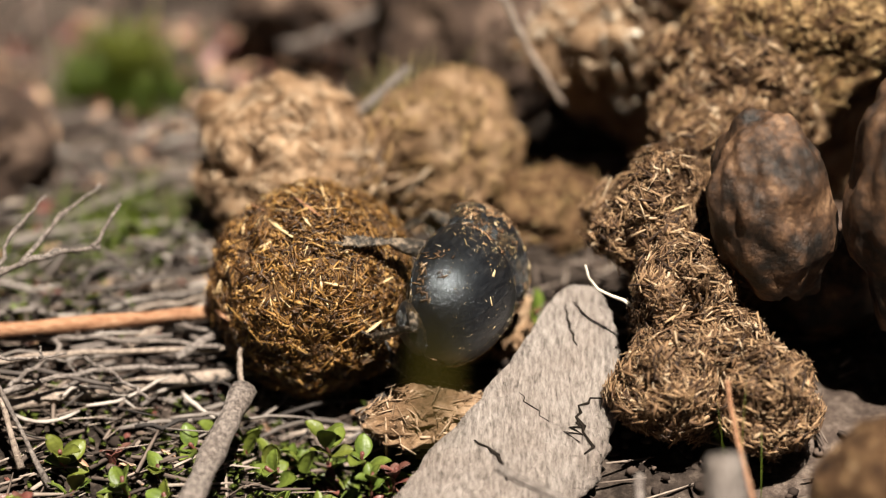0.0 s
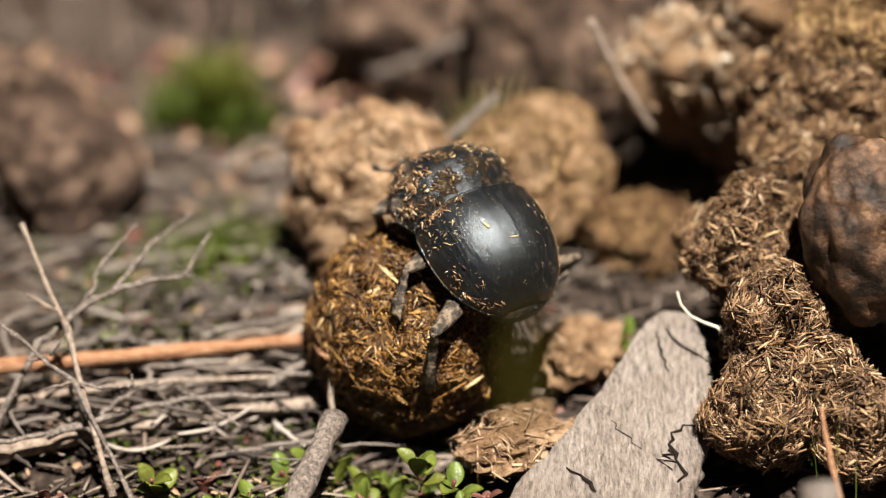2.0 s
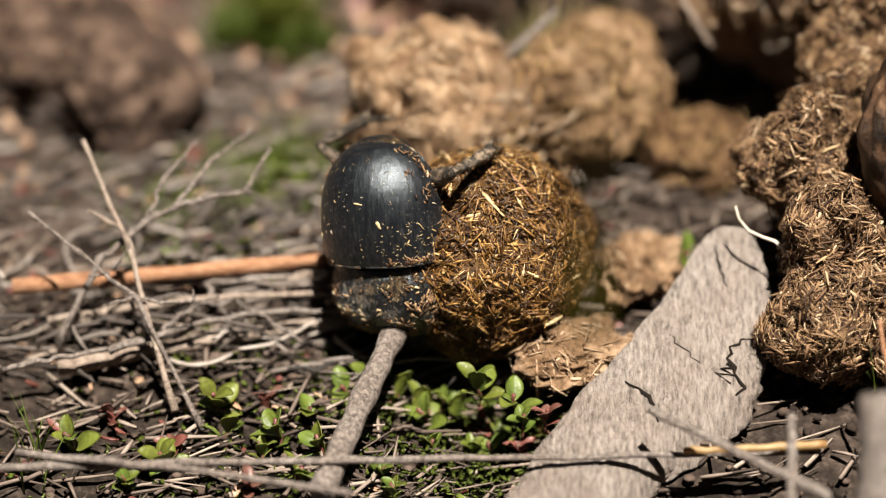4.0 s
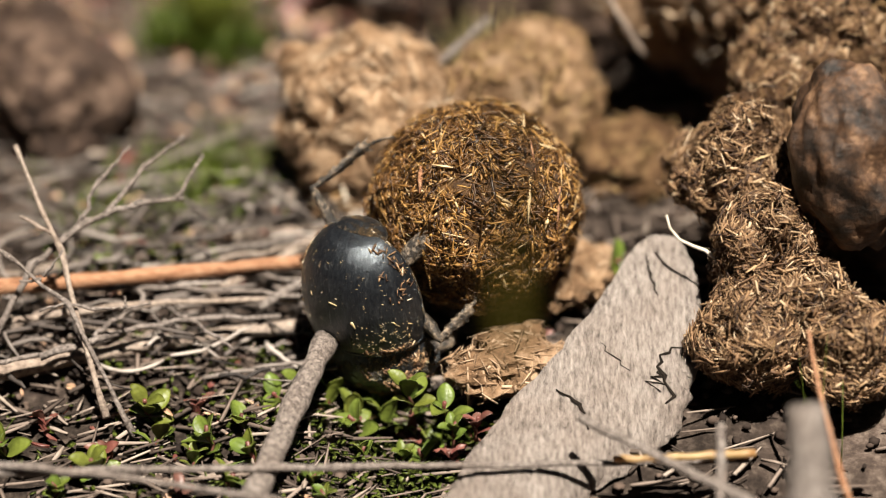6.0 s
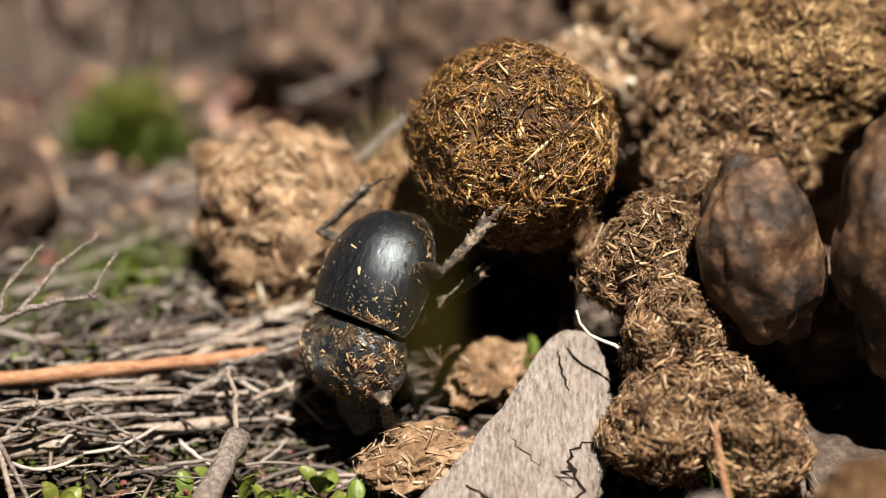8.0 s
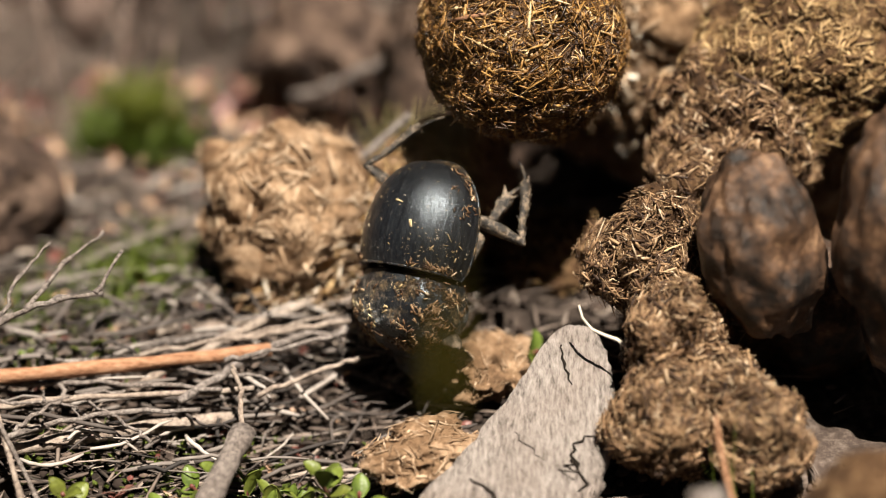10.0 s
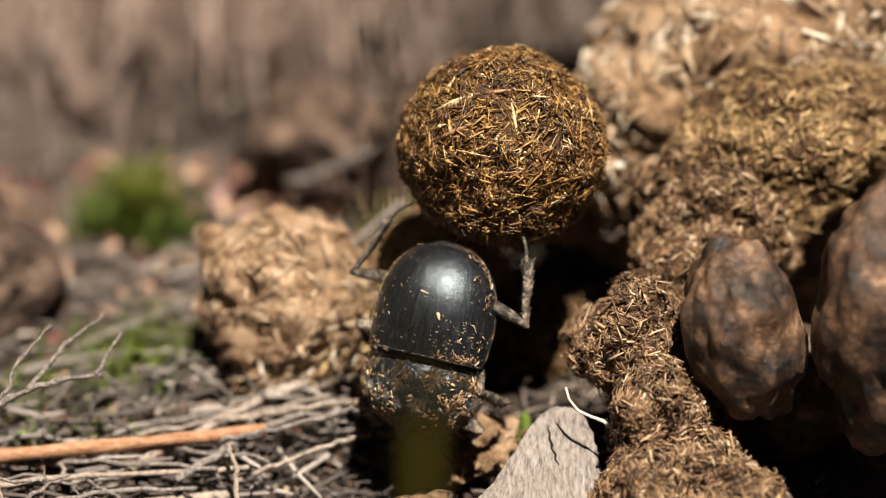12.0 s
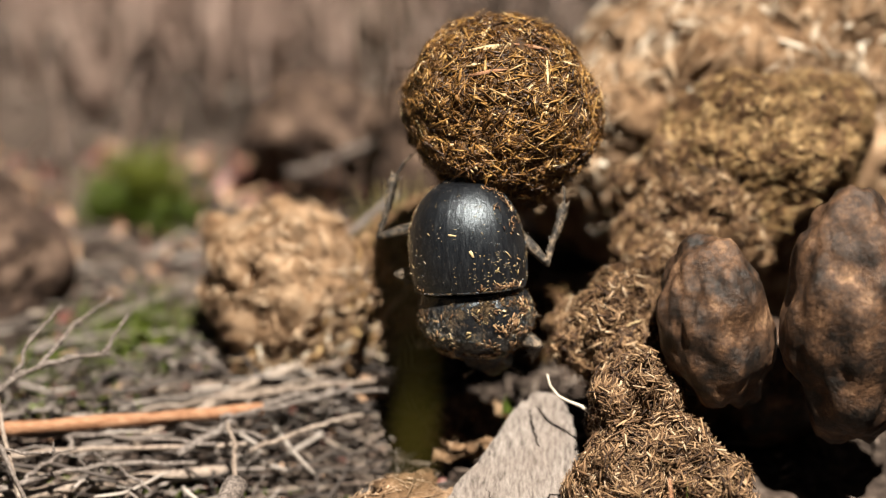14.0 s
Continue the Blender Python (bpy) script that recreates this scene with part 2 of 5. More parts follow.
class Build:
    """Collects vertices and faces for one mesh."""

    def __init__(self):
        self.v, self.f = [], []

    def add(self, verts, faces):
        k = len(self.v)
        self.v.extend([tuple(p) for p in verts])
        self.f.extend([tuple(i + k for i in f) for f in faces])

    def tube(self, pts, radii, sides=8, wobble=0.0, rng=None, flat=1.0):
        pts = [Vector(p) for p in pts]
        rings, up = [], Vector((0.13, 0.21, 0.97))
        for i, p in enumerate(pts):
            d = (pts[min(i + 1, len(pts) - 1)] - pts[max(i - 1, 0)]).normalized()
            a = d.cross(up)
            a = a.normalized() if a.length > 1e-6 else Vector((1, 0, 0))
            b = d.cross(a)
            ring = []
            for k in range(sides):
                w = 2 * math.pi * k / sides
                r = radii[i] * (1 + (rng.uniform(-wobble, wobble) if rng else 0))
                ring.append(p + a * (math.cos(w) * r) + b * (math.sin(w) * r * flat))
            rings.append(ring)
        verts = [q for ring in rings for q in ring] + [pts[0], pts[-1]]
        n = len(rings)
        faces = [(i * sides + k, i * sides + (k + 1) % sides, (i + 1) * sides + (k + 1) % sides, (i + 1) * sides + k) for i in range(n - 1) for k in range(sides)]
        faces += [((k + 1) % sides, k, n * sides) for k in range(sides)]
        faces += [((n - 1) * sides + k, (n - 1) * sides + (k + 1) % sides, n * sides + 1) for k in range(sides)]
        self.add(verts, faces)

    def fibre(self, p, d, n, length, width, lift=0.0):
        """A split straw: a thin bent wedge along d on a surface of normal n."""
        s = d.cross(n).normalized() * width
        e = n * (width * 0.8)
        m = p + n * (lift * 0.35 + width * 0.3)
        a, b = p - d * (length / 2), p + d * (length / 2) + n * lift
        self.add([a - s, a + s, a + e, m - s * 1.1, m + s * 1.1, m + e, b - s * 0.5, b + s * 0.5, b + e * 0.6],
                 [(0, 2, 1), (0, 1, 4, 3), (1, 2, 5, 4), (2, 0, 3, 5), (3, 4, 7, 6), (4, 5, 8, 7), (5, 3, 6, 8), (6, 7, 8)])

    def spiny_tube(self, pts, radii, sides, spikes, wobble, rng, flat):
        """A tube of which some faces are drawn out into thorns: spikes of (ring, side, thorn)."""
        first = len(self.f)
        self.tube(pts, radii, sides, wobble, rng, flat)
        for ring, side, out in spikes:
            face = self.f[first + ring * sides + side]
            c = sum((Vector(self.v[q]) for q in face), Vector()) / 4
            axis = sum((Vector(p) for p in pts[ring:ring + 2]), Vector()) / 2
            tip = c + (c - axis).normalized() * out[1] + (Vector(pts[ring + 1]) - Vector(pts[ring])).normalized() * out[0]
            self.v.append(tuple(tip))
            k = len(self.v) - 1
            self.f[first + ring * sides + side] = (face[0], face[1], k)
            self.f += [(face[1], face[2], k), (face[2], face[3], k), (face[3], face[0], k)]

    def mesh(self, name, smooth=True):
        me = bpy.data.meshes.new(name)
        me.from_pydata(self.v, [], self.f)
        me.update()
        if smooth:
            me.polygons.foreach_set("use_smooth", [True] * len(me.polygons))
        return me


def part(name, build, material, parent=None, label="", smooth=True, m=None):
    """One mesh object, under a thing or under a part."""
    me = build if isinstance(build, bpy.types.Mesh) else build.mesh(name, smooth)
    if not me.materials:
        me.materials.append(material)
    ob = new(name, me)
    if parent is not None:
        ob.parent = parent
    if m is not None:
        ob.matrix_basis = m
    if label:
        tagged(ob, label)
    return ob


def thing(name, m, label, category, group=""):
    ob = new(name)
    ob.empty_display_size = 0.01
    ob.matrix_basis = m
    return tagged(ob, label, category, group)


def ico(sub):
    bm = bmesh.new()
    bmesh.ops.create_icosphere(bm, subdivisions=sub, radius=1.0)
    v = [x.co.copy() for x in bm.verts]
    f = [tuple(q.index for q in p.verts) for p in bm.faces]
    bm.free()
    return v, f


ICO = {k: ico(k) for k in (1, 2, 3, 4, 5, 6)}


def soft_noise(p, seed):
    return noise.noise(p + Vector((seed * 7.3, seed * 3.1, -seed * 5.7)))


def rough_radius(d, seed, lump, grit):
    """The relative radius of a rough lump in the direction d."""
    return (1 + lump * soft_noise(d * 1.6, seed) + lump * 0.6 * soft_noise(d * 3.6, seed + 9)
            + grit * soft_noise(d * 9, seed + 3) + grit * 0.6 * soft_noise(d * 19, seed + 5))


def rough_ball(radii, seed, lump, grit, sub=5):
    v, f = ICO[sub]
    b = Build()
    b.add([Vector((d.x * radii[0], d.y * radii[1], d.z * radii[2])) * rough_radius(d, seed, lump, grit) for d in v], f)
    return b


def straw_coat(radii, seed, lump, grit, count, length, width, lift, align=None, cap=-1.0):
    """Straws that lie on a rough ball. align: a direction that they tend to; cap: the lowest z that is covered."""
    rng = random.Random(seed * 31 + 7)
    b = Build()
    while count > 0:
        d = Vector((rng.gauss(0, 1), rng.gauss(0, 1), rng.gauss(0, 1))).normalized()
        if d.z < cap:
            continue
        if soft_noise(d * 5.0, seed + 31) < rng.uniform(-0.55, 0.12):
            continue
        count -= 1
        p = Vector((d.x * radii[0], d.y * radii[1], d.z * radii[2])) * rough_radius(d, seed, lump, grit)
        n = Vector((d.x / radii[0], d.y / radii[1], d.z / radii[2])).normalized()
        n = (n + Vector((rng.gauss(0, 1), rng.gauss(0, 1), rng.gauss(0, 1))) * 0.16).normalized()
        w = Vector((rng.gauss(0, 1), rng.gauss(0, 1), rng.gauss(0, 1))) * 0.6
        w += Vector((soft_noise(d * 2.6, seed + 11), soft_noise(d * 2.6, seed + 17), soft_noise(d * 2.6, seed + 23))) * 1.3
        if align is not None:
            w = w * 0.5 + Vector(align) * rng.choice((-1, 1))
        t = (w - n * w.dot(n)).normalized()
        ln = rng.uniform(*length) * (1.0 if rng.random() > 0.06 else 1.8)
        b.fibre(p + n * rng.uniform(-0.3, 0.35) * MM, t, n, ln, width[0] * (width[1] / width[0]) ** rng.random() ** 1.4, lift * max(0.0, rng.gauss(0.0, 1.0)))
    return b


def lump_thing(name, place, radii, turn, seed, core, fibre, label, category="dung", count=900, lump=0.22, grit=0.05,
               length=(0.9 * MM, 4.6 * MM), width=(0.05 * MM, 0.34 * MM), lift=0.22 * MM, sub=5, align=None, group="dung pile", cap=-0.75):
    """A rough lump of dung with a coat of straws."""
    radii = [r * MM for r in radii]
    ob = part(name, rough_ball(radii, seed, lump, grit, sub), core, m=pose(*[c * MM for c in place], *turn))
    tagged(ob, label, category, group)
    if count:
        coat = part("straw_coat", straw_coat(radii, seed, lump, grit, count, length, width, lift, align, cap), fibre, ob)
        tagged(coat, "short straws pressed into the crust", kind="stuff")
    return ob


# ---- ground ----


def ground_z(x, y):
    """The height of the ground: it falls towards the near side and is uneven."""
    near = -0.30 * 0.008 * math.log1p(math.exp(max(-30.0, min(8.0, (-y - 0.004) / 0.008))))
    near -= 0.0085 * math.exp(-((x + 0.004) ** 2 + (y - 0.010) ** 2) / (2 * 0.019 ** 2))
    near += 0.0065 * math.exp(-((x + 0.002) ** 2 / 0.0016 + (y - 0.056) ** 2 / 0.0005))
    near -= 0.004 / (1 + math.exp(max(-30.0, min(30.0, (y - 0.010) / 0.006))))
    near -= 0.0055 * math.exp(-((x + 0.003) / 0.017) ** 2) / (1 + math.exp(max(-30.0, min(30.0, (y + 0.004) / 0.003))))
    p = Vector((x, y, 0.3))
    fade = 1.0 / (1.0 + (x * x + y * y) / 0.09)
    far = 0.05 * (1 - fade) * (noise.noise(p * 1.1) + 0.4 * noise.noise(p * 3.3)) if x * x + y * y > 0.01 else 0.0
    return near + far + (2.4 * MM * noise.noise(p * 45) + 1.3 * MM * noise.noise(p * 130) + 0.8 * MM * noise.noise(p * 320))


def build_ground():
    n, a, reach = 330, 8.4, 60.0
    xs = [math.sinh(a * (2 * i / n - 1)) / math.sinh(a) * reach for i in range(n + 1)]
    b = Build()
    b.v = [(x, y + 0.02, ground_z(x, y + 0.02) - 0.001) for y in xs for x in xs]
    w = n + 1
    b.f = [(j * w + i, j * w + i + 1, (j + 1) * w + i + 1, (j + 1) * w + i) for j in range(n) for i in range(n)]
    tagged(part("ground", b, SOIL), "dark soil with pale dry litter and crumbs", "ground", kind="structure")


build_ground()


def build_litter():
    rng = random.Random(11)
    b = Build()
    for k in range(5200):
        near = k < 2300
        x = rng.gauss(-0.02 if near else 0.0, 0.055 if near else 0.16)
        y = rng.uniform(-0.06, 0.10) if near else rng.uniform(0.06, 0.75)
        z = ground_z(x, y)
        turn = rng.gauss(0.15, 0.75)
        d = Vector((math.cos(turn), math.sin(turn), rng.gauss(0, 0.12))).normalized()
        up = Vector((rng.gauss(0, 0.3), rng.gauss(0, 0.3), 1)).normalized()
        up = (up - d * up.dot(d)).normalized()
        s = 1.0 if near else 1.0 + y * 4
        b.fibre(Vector((x, y, z + rng.uniform(-0.3, 1.6) * MM)), d, up, rng.uniform(3, 14) * MM * s, rng.uniform(0.15, 0.6) * MM * s, rng.uniform(0, 1.2) * MM * s)
    tagged(part("litter", b, LITTER), "dry straw and stem litter on the soil", "litter", kind="stuff")
    b = Build()
    v, f = ICO[1]
    for k in range(2600):
        x, y = rng.gauss(-0.01, 0.055), rng.uniform(-0.06, 0.12)
        r = rng.uniform(0.3, 1.3) * MM
        q = Vector((x, y, ground_z(x, y) + r * 0.2))
        s = Vector((rng.uniform(0.7, 1.4), rng.uniform(0.7, 1.4), rng.uniform(0.5, 1.0)))
        b.add([q + Vector((p.x * s.x, p.y * s.y, p.z * s.z)) * r * rng.uniform(0.8, 1.2) for p in v], f)
    tagged(part("soil_crumbs", b, CRUMB), "dark crumbs of soil and dung", "soil", kind="stuff")


build_litter()


def build_leaf_litter():
    """Small curled bits of dry leaf and bark between the stems."""
    rng = random.Random(23)
    for name, mat, count, label in (("leaf_litter", DEADLEAF, 420, "pale curled bits of dry leaf on the soil"), ("bark_litter", REDLEAF, 420, "dull russet bits of bark and leaf on the soil")):
        b = Build()
        for k in range(count):
            x, y = rng.uniform(-0.19, 0.02), rng.uniform(0.03, 0.16) if k % 3 else rng.uniform(-0.04, 0.03)
            s = (0.5 + 4.5 * max(0.0, y)) * MM
            c = Vector((x, y, ground_z(x, y) + rng.uniform(0.1, 1.2) * MM))
            m = Euler((rng.gauss(0, 0.5), rng.gauss(0, 0.5), rng.uniform(0, 6.3))).to_matrix()
            ln, w, curl = rng.uniform(1.5, 4.0), rng.uniform(0.6, 1.6), rng.uniform(0.2, 1.2)
            top = [Vector((u * ln, v * w * (1 - 0.7 * u * u), curl * (v * v + 0.4 * u * u)) ) for u in (-1, -0.3, 0.4, 1) for v in (-1, 0, 1)]
            quads = [(i * 3 + j, i * 3 + j + 3, i * 3 + j + 4, i * 3 + j + 1) for i in range(3) for j in range(2)]
            b.add([c + m @ (q * s) for q in top], quads)
        tagged(part(name, b, mat), label, "litter", kind="stuff")


build_leaf_litter()


def build_stem_litter():
    rng = random.Random(19)
    b = Build()
    for k in range(520):
        x, y = (rng.uniform(-0.085, 0.012), rng.uniform(-0.006, 0.048)) if k % 2 else (rng.uniform(-0.15, -0.02), rng.uniform(-0.01, 0.11))
        z = ground_z(x, y) + rng.uniform(0.3, 5.5) * MM
        turn = rng.gauss(0.3, 0.35) if k % 3 else rng.uniform(-1.4, 1.6)
        d = Vector((math.cos(turn), math.sin(turn), rng.gauss(0.0, 0.06)))
        side = Vector((-d.y, d.x, rng.gauss(0, 0.6)))
        ln, r, c = rng.uniform(6, 22) * MM, rng.uniform(0.12, 0.5) * MM, rng.gauss(0, 0.14)
        pts = [Vector((x, y, z)) + d * (u * ln) + side * (c * ln * math.sin(math.pi * u) + rng.gauss(0, 0.2) * MM) for u in (0, 0.17, 0.34, 0.5, 0.67, 0.84, 1)]
        b.tube(pts, [r * w for w in (0.8, 1.1, 0.95, 1.1, 0.9, 1.0, 0.5)], 6, 0.15, rng)
    tagged(part("stem_litter", b, STEMLITTER), "tangle of thin curved grey stems on the ground", "litter", kind="stuff")


build_stem_litter()


def build_straw_clump():
    """Brown straw and thin stems that have slid off the old dung ball."""
    rng = random.Random(29)
    for name, mat, count, wide, label in (("straw_clump", PALE_FIBRE, 620, 0.5, "loose brown straw slid off an old dung ball"), ("stem_clump", OCHRE_FIBRE, 260, 0.8, "broken ochre stems piled beside an old dung ball")):
        b = Build()
        for _ in range(count):
            u = rng.random()
            x, y = 0.006 - 0.024 * u + rng.gauss(0, 0.003), 0.0445 - 0.006 * u + abs(rng.gauss(0, 0.003))
            c = Vector((x, y, max(ground_z(x, y) + rng.uniform(0.3, 4) * MM, (25 - 19 * u) * MM * rng.uniform(0.25, 1.0))))
            d = Vector((-0.75, -0.15, -0.45)) + Vector((rng.gauss(0, 0.45), rng.gauss(0, 0.4), rng.gauss(0, 0.35)))
            d = d.normalized()
            n = Vector((rng.gauss(0, 0.4), -0.6, 0.9))
            n = (n - d * n.dot(d)).normalized()
            b.fibre(c, d, n, rng.uniform(3, 11) * MM, rng.uniform(0.12, wide) * MM, rng.uniform(0, 1.5) * MM)
        tagged(part(name, b, mat), label, "straw", kind="stuff")


build_straw_clump()

# ---- dung heap and old lumps ----


def build_heap():
    brown = "brown fibrous dung lump bristling with chopped straw in the heap"
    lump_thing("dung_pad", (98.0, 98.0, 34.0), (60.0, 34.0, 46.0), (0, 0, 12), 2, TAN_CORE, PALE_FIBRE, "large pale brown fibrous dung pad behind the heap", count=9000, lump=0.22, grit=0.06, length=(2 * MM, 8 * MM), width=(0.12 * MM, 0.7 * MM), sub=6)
    # Added at the back to keep the gap there dark; its top is unseen.
    lump_thing("dung_pad", (78.0, 172.0, 78.0), (46.0, 36.0, 40.0), (0, 0, 0), 12, PILE_CORE, PILE_FIBRE, "tall dark brown dung pad added behind the heap, its top unseen", count=2500, lump=0.2, grit=0.06, length=(2 * MM, 8 * MM), width=(0.15 * MM, 0.8 * MM))
    # Out of view: added so that its shadow darkens the ground before the heap.
    lump_thing("dung_pad", (173.9, -44.1, 40.8), (50.6, 66.8, 69.1), (0, 0, 0), 14, PILE_CORE, PILE_FIBRE, "unseen brown dung pad added to shade the near end of the heap", count=900, lump=0.15, grit=0.06, length=(2 * MM, 8 * MM), width=(0.15 * MM, 0.8 * MM))
    lump_thing("dung_lump", (72.6, 50.9, 33.4), (16.9, 13.9, 18.9), (0, 10, 20), 3, PILE_CORE, PILE_FIBRE, brown, count=8500, lump=0.26, grit=0.1, sub=6)
    lump_thing("dung_lump", (84.5, 58.5, 46.4), (24.8, 14.9, 16.9), (0, -20, 10), 13, PILE_CORE, OCHRE_FIBRE, "ochre fibrous dung lump on top of the heap", count=8500, lump=0.24, grit=0.08, sub=6)
    lump_thing("dung_lump", (64.2, 34.2, 28.4), (9.0, 9.0, 9.0), (0, 0, 40), 4, PILE_CORE, PILE_FIBRE, brown, count=1500, lump=0.4, grit=0.1)
    lump_thing("dung_lump", (53.4, 19.8, 23.6), (10.6, 10.1, 11.1), (0, 0, 10), 5, PILE_CORE, PILE_FIBRE, brown, count=6500, lump=0.42, grit=0.13, lift=0.35 * MM, sub=6)
    lump_thing("dung_lump", (58.0, 1.5, 16.5), (8.0, 8.4, 12.5), (10, 0, 0), 6, PILE_CORE, PILE_FIBRE, brown, count=5200, lump=0.36, grit=0.1, lift=0.5 * MM)
    lump_thing("dung_lump", (55.6, -9.6, 7.0), (9.6, 8.6, 11.2), (0, 15, 0), 7, PILE_CORE, PILE_FIBRE, brown, count=8500, lump=0.28, grit=0.1, lift=0.35 * MM, sub=6)
    lump_thing("dung_lump", (63.9, -6.2, 9.3), (8.2, 8.2, 10.2), (0, 35, 0), 10, PILE_CORE, PILE_FIBRE, brown, count=4600, lump=0.3, grit=0.08)
    lump_thing("dung_lump", (72.6, -13.0, 5.4), (8.8, 8.4, 9.6), (0, -10, 0), 8, PILE_CORE, PILE_FIBRE, brown, count=6500, lump=0.3, grit=0.1)
    lump_thing("dung_lump", (67.9, 29.0, 7.5), (13.0, 12.0, 16.0), (0, 0, 30), 9, PILE_CORE, PILE_FIBRE, brown, count=500)
    dark = "dark crusted oval dung pellet with mottled brown skin"
    lump_thing("dung_pellet", (73.8, 6.5, 33.4), (11.4, 11.2, 18.9), (5, -14, 0), 21, PELLET, PILE_FIBRE, dark, count=0, lump=0.16, grit=0.025, group="dung pellets")
    lump_thing("dung_pellet", (100.6, 2.5, 36.4), (13.3, 12.3, 27.6), (0, -4, 0), 22, PELLET, PILE_FIBRE, dark, count=0, lump=0.16, grit=0.025, group="dung pellets")
    lump_thing("dung_pellet", (86.1, 26.9, 9.5), (13.0, 12.0, 14.0), (0, 0, 0), 23, PELLET, PILE_FIBRE, dark, count=0, lump=0.16, grit=0.025, group="dung pellets")
    lump_thing("dung_pellet", (90.5, -54.0, 10.0), (16.0, 12.0, 15.0), (0, -20, 15), 25, PILE_CORE, PILE_FIBRE, "brown crusted dung pellet lying before the heap", count=150, lump=0.10, grit=0.03, group="dung pellets")


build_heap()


def build_old_lumps():
    tan = "sun-bleached tan dung ball with a cracked, crumbling crust"
    lump_thing("old_dung_ball", (-16.9, 53.6, 19.5), (16.8, 14.8, 16.3), (0, 0, 0), 41, TAN_CORE, TAN_FIBRE, tan, count=1300, lump=0.26, grit=0.06, length=(1.5 * MM, 6 * MM), width=(0.10 * MM, 0.45 * MM), lift=0.9 * MM, group="old dung balls")
    lump_thing("old_dung_ball", (13.1, 61.7, 17.5), (18.4, 14.6, 15.6), (0, 0, 50), 42, TAN_CORE, OCHRE_FIBRE, "brown old dung ball behind the path", count=2200, lump=0.18, grit=0.08, group="old dung balls")
    lump_thing("old_dung_ball", (34.5, 57.9, 6.9), (10.8, 9.8, 8.8), (0, 0, 0), 43, PILE_CORE, OCHRE_FIBRE, "small ochre dung crumb lying in shade", count=400, lump=0.3, group="old dung balls")
    lump_thing("old_dung_ball", (-102.1, 102.8, 10.8), (19.0, 15.3, 16.3), (0, 0, 0), 44, DARK_DUNG, PILE_FIBRE, "dark brown old dung ball in the litter", count=300, lump=0.3, group="old dung balls")
    lump_thing("old_dung_ball", (-80.2, 79.2, 10.5), (14.4, 14.4, 14.4), (0, 0, 0), 45, DARK_DUNG, TAN_FIBRE, "dark old dung ball in the litter", count=0, lump=0.2, group="old dung balls")
    # The next two lumps put the shade of a far hollow into dark colour.
    lump_thing("old_dung_ball", (-12.7, 146.3, 12.2), (19.6, 14.3, 15.2), (0, 0, 0), 46, DARK_DUNG, TAN_FIBRE, "dark lump standing in for the shaded hollow far behind", count=0, lump=0.3, group="old dung balls")
    lump_thing("old_dung_ball", (21.5, 117.5, 18.5), (22.3, 18.6, 22.3), (0, 0, 0), 47, DARK_DUNG, PILE_FIBRE, "dark lump standing in for the shaded hollow far behind", count=0, lump=0.3, group="old dung balls")
    lump_thing("dung_crumb", (-1.0, 50.5, 8.5), (9.0, 6.5, 15.0), (0, 8, 0), 52, TAN_CORE, PALE_FIBRE, "crumbled slope of brown dung between two old dung balls", count=1500, lump=0.3, grit=0.1, length=(1.5 * MM, 6 * MM), width=(0.10 * MM, 0.45 * MM), lift=0.7 * MM, group="")
    lump_thing("stone", (-15.7, 150.5, 16.5), (8.6, 7.0, 6.8), (0, 0, 0), 48, STONE, TAN_FIBRE, "small pale stone lying on the litter", "stone", count=0, lump=0.15, grit=0.02, group="")
    lump_thing("dung_crumb", (11.9, -6.2, -1.8), (11.1, 8.2, 5.1), (0, 0, 20), 49, TAN_CORE, TAN_FIBRE, "flattened tan crumb of trodden dung", count=500, lump=0.35, grit=0.12, group="")
    lump_thing("dung_crumb", (24.0, 22.7, 0.6), (9.0, 8.0, 5.0), (0, 0, 70), 50, TAN_CORE, TAN_FIBRE, "flattened tan crumb of trodden dung", count=300, lump=0.4, grit=0.12, group="")


build_old_lumps()

# ---- wood ----


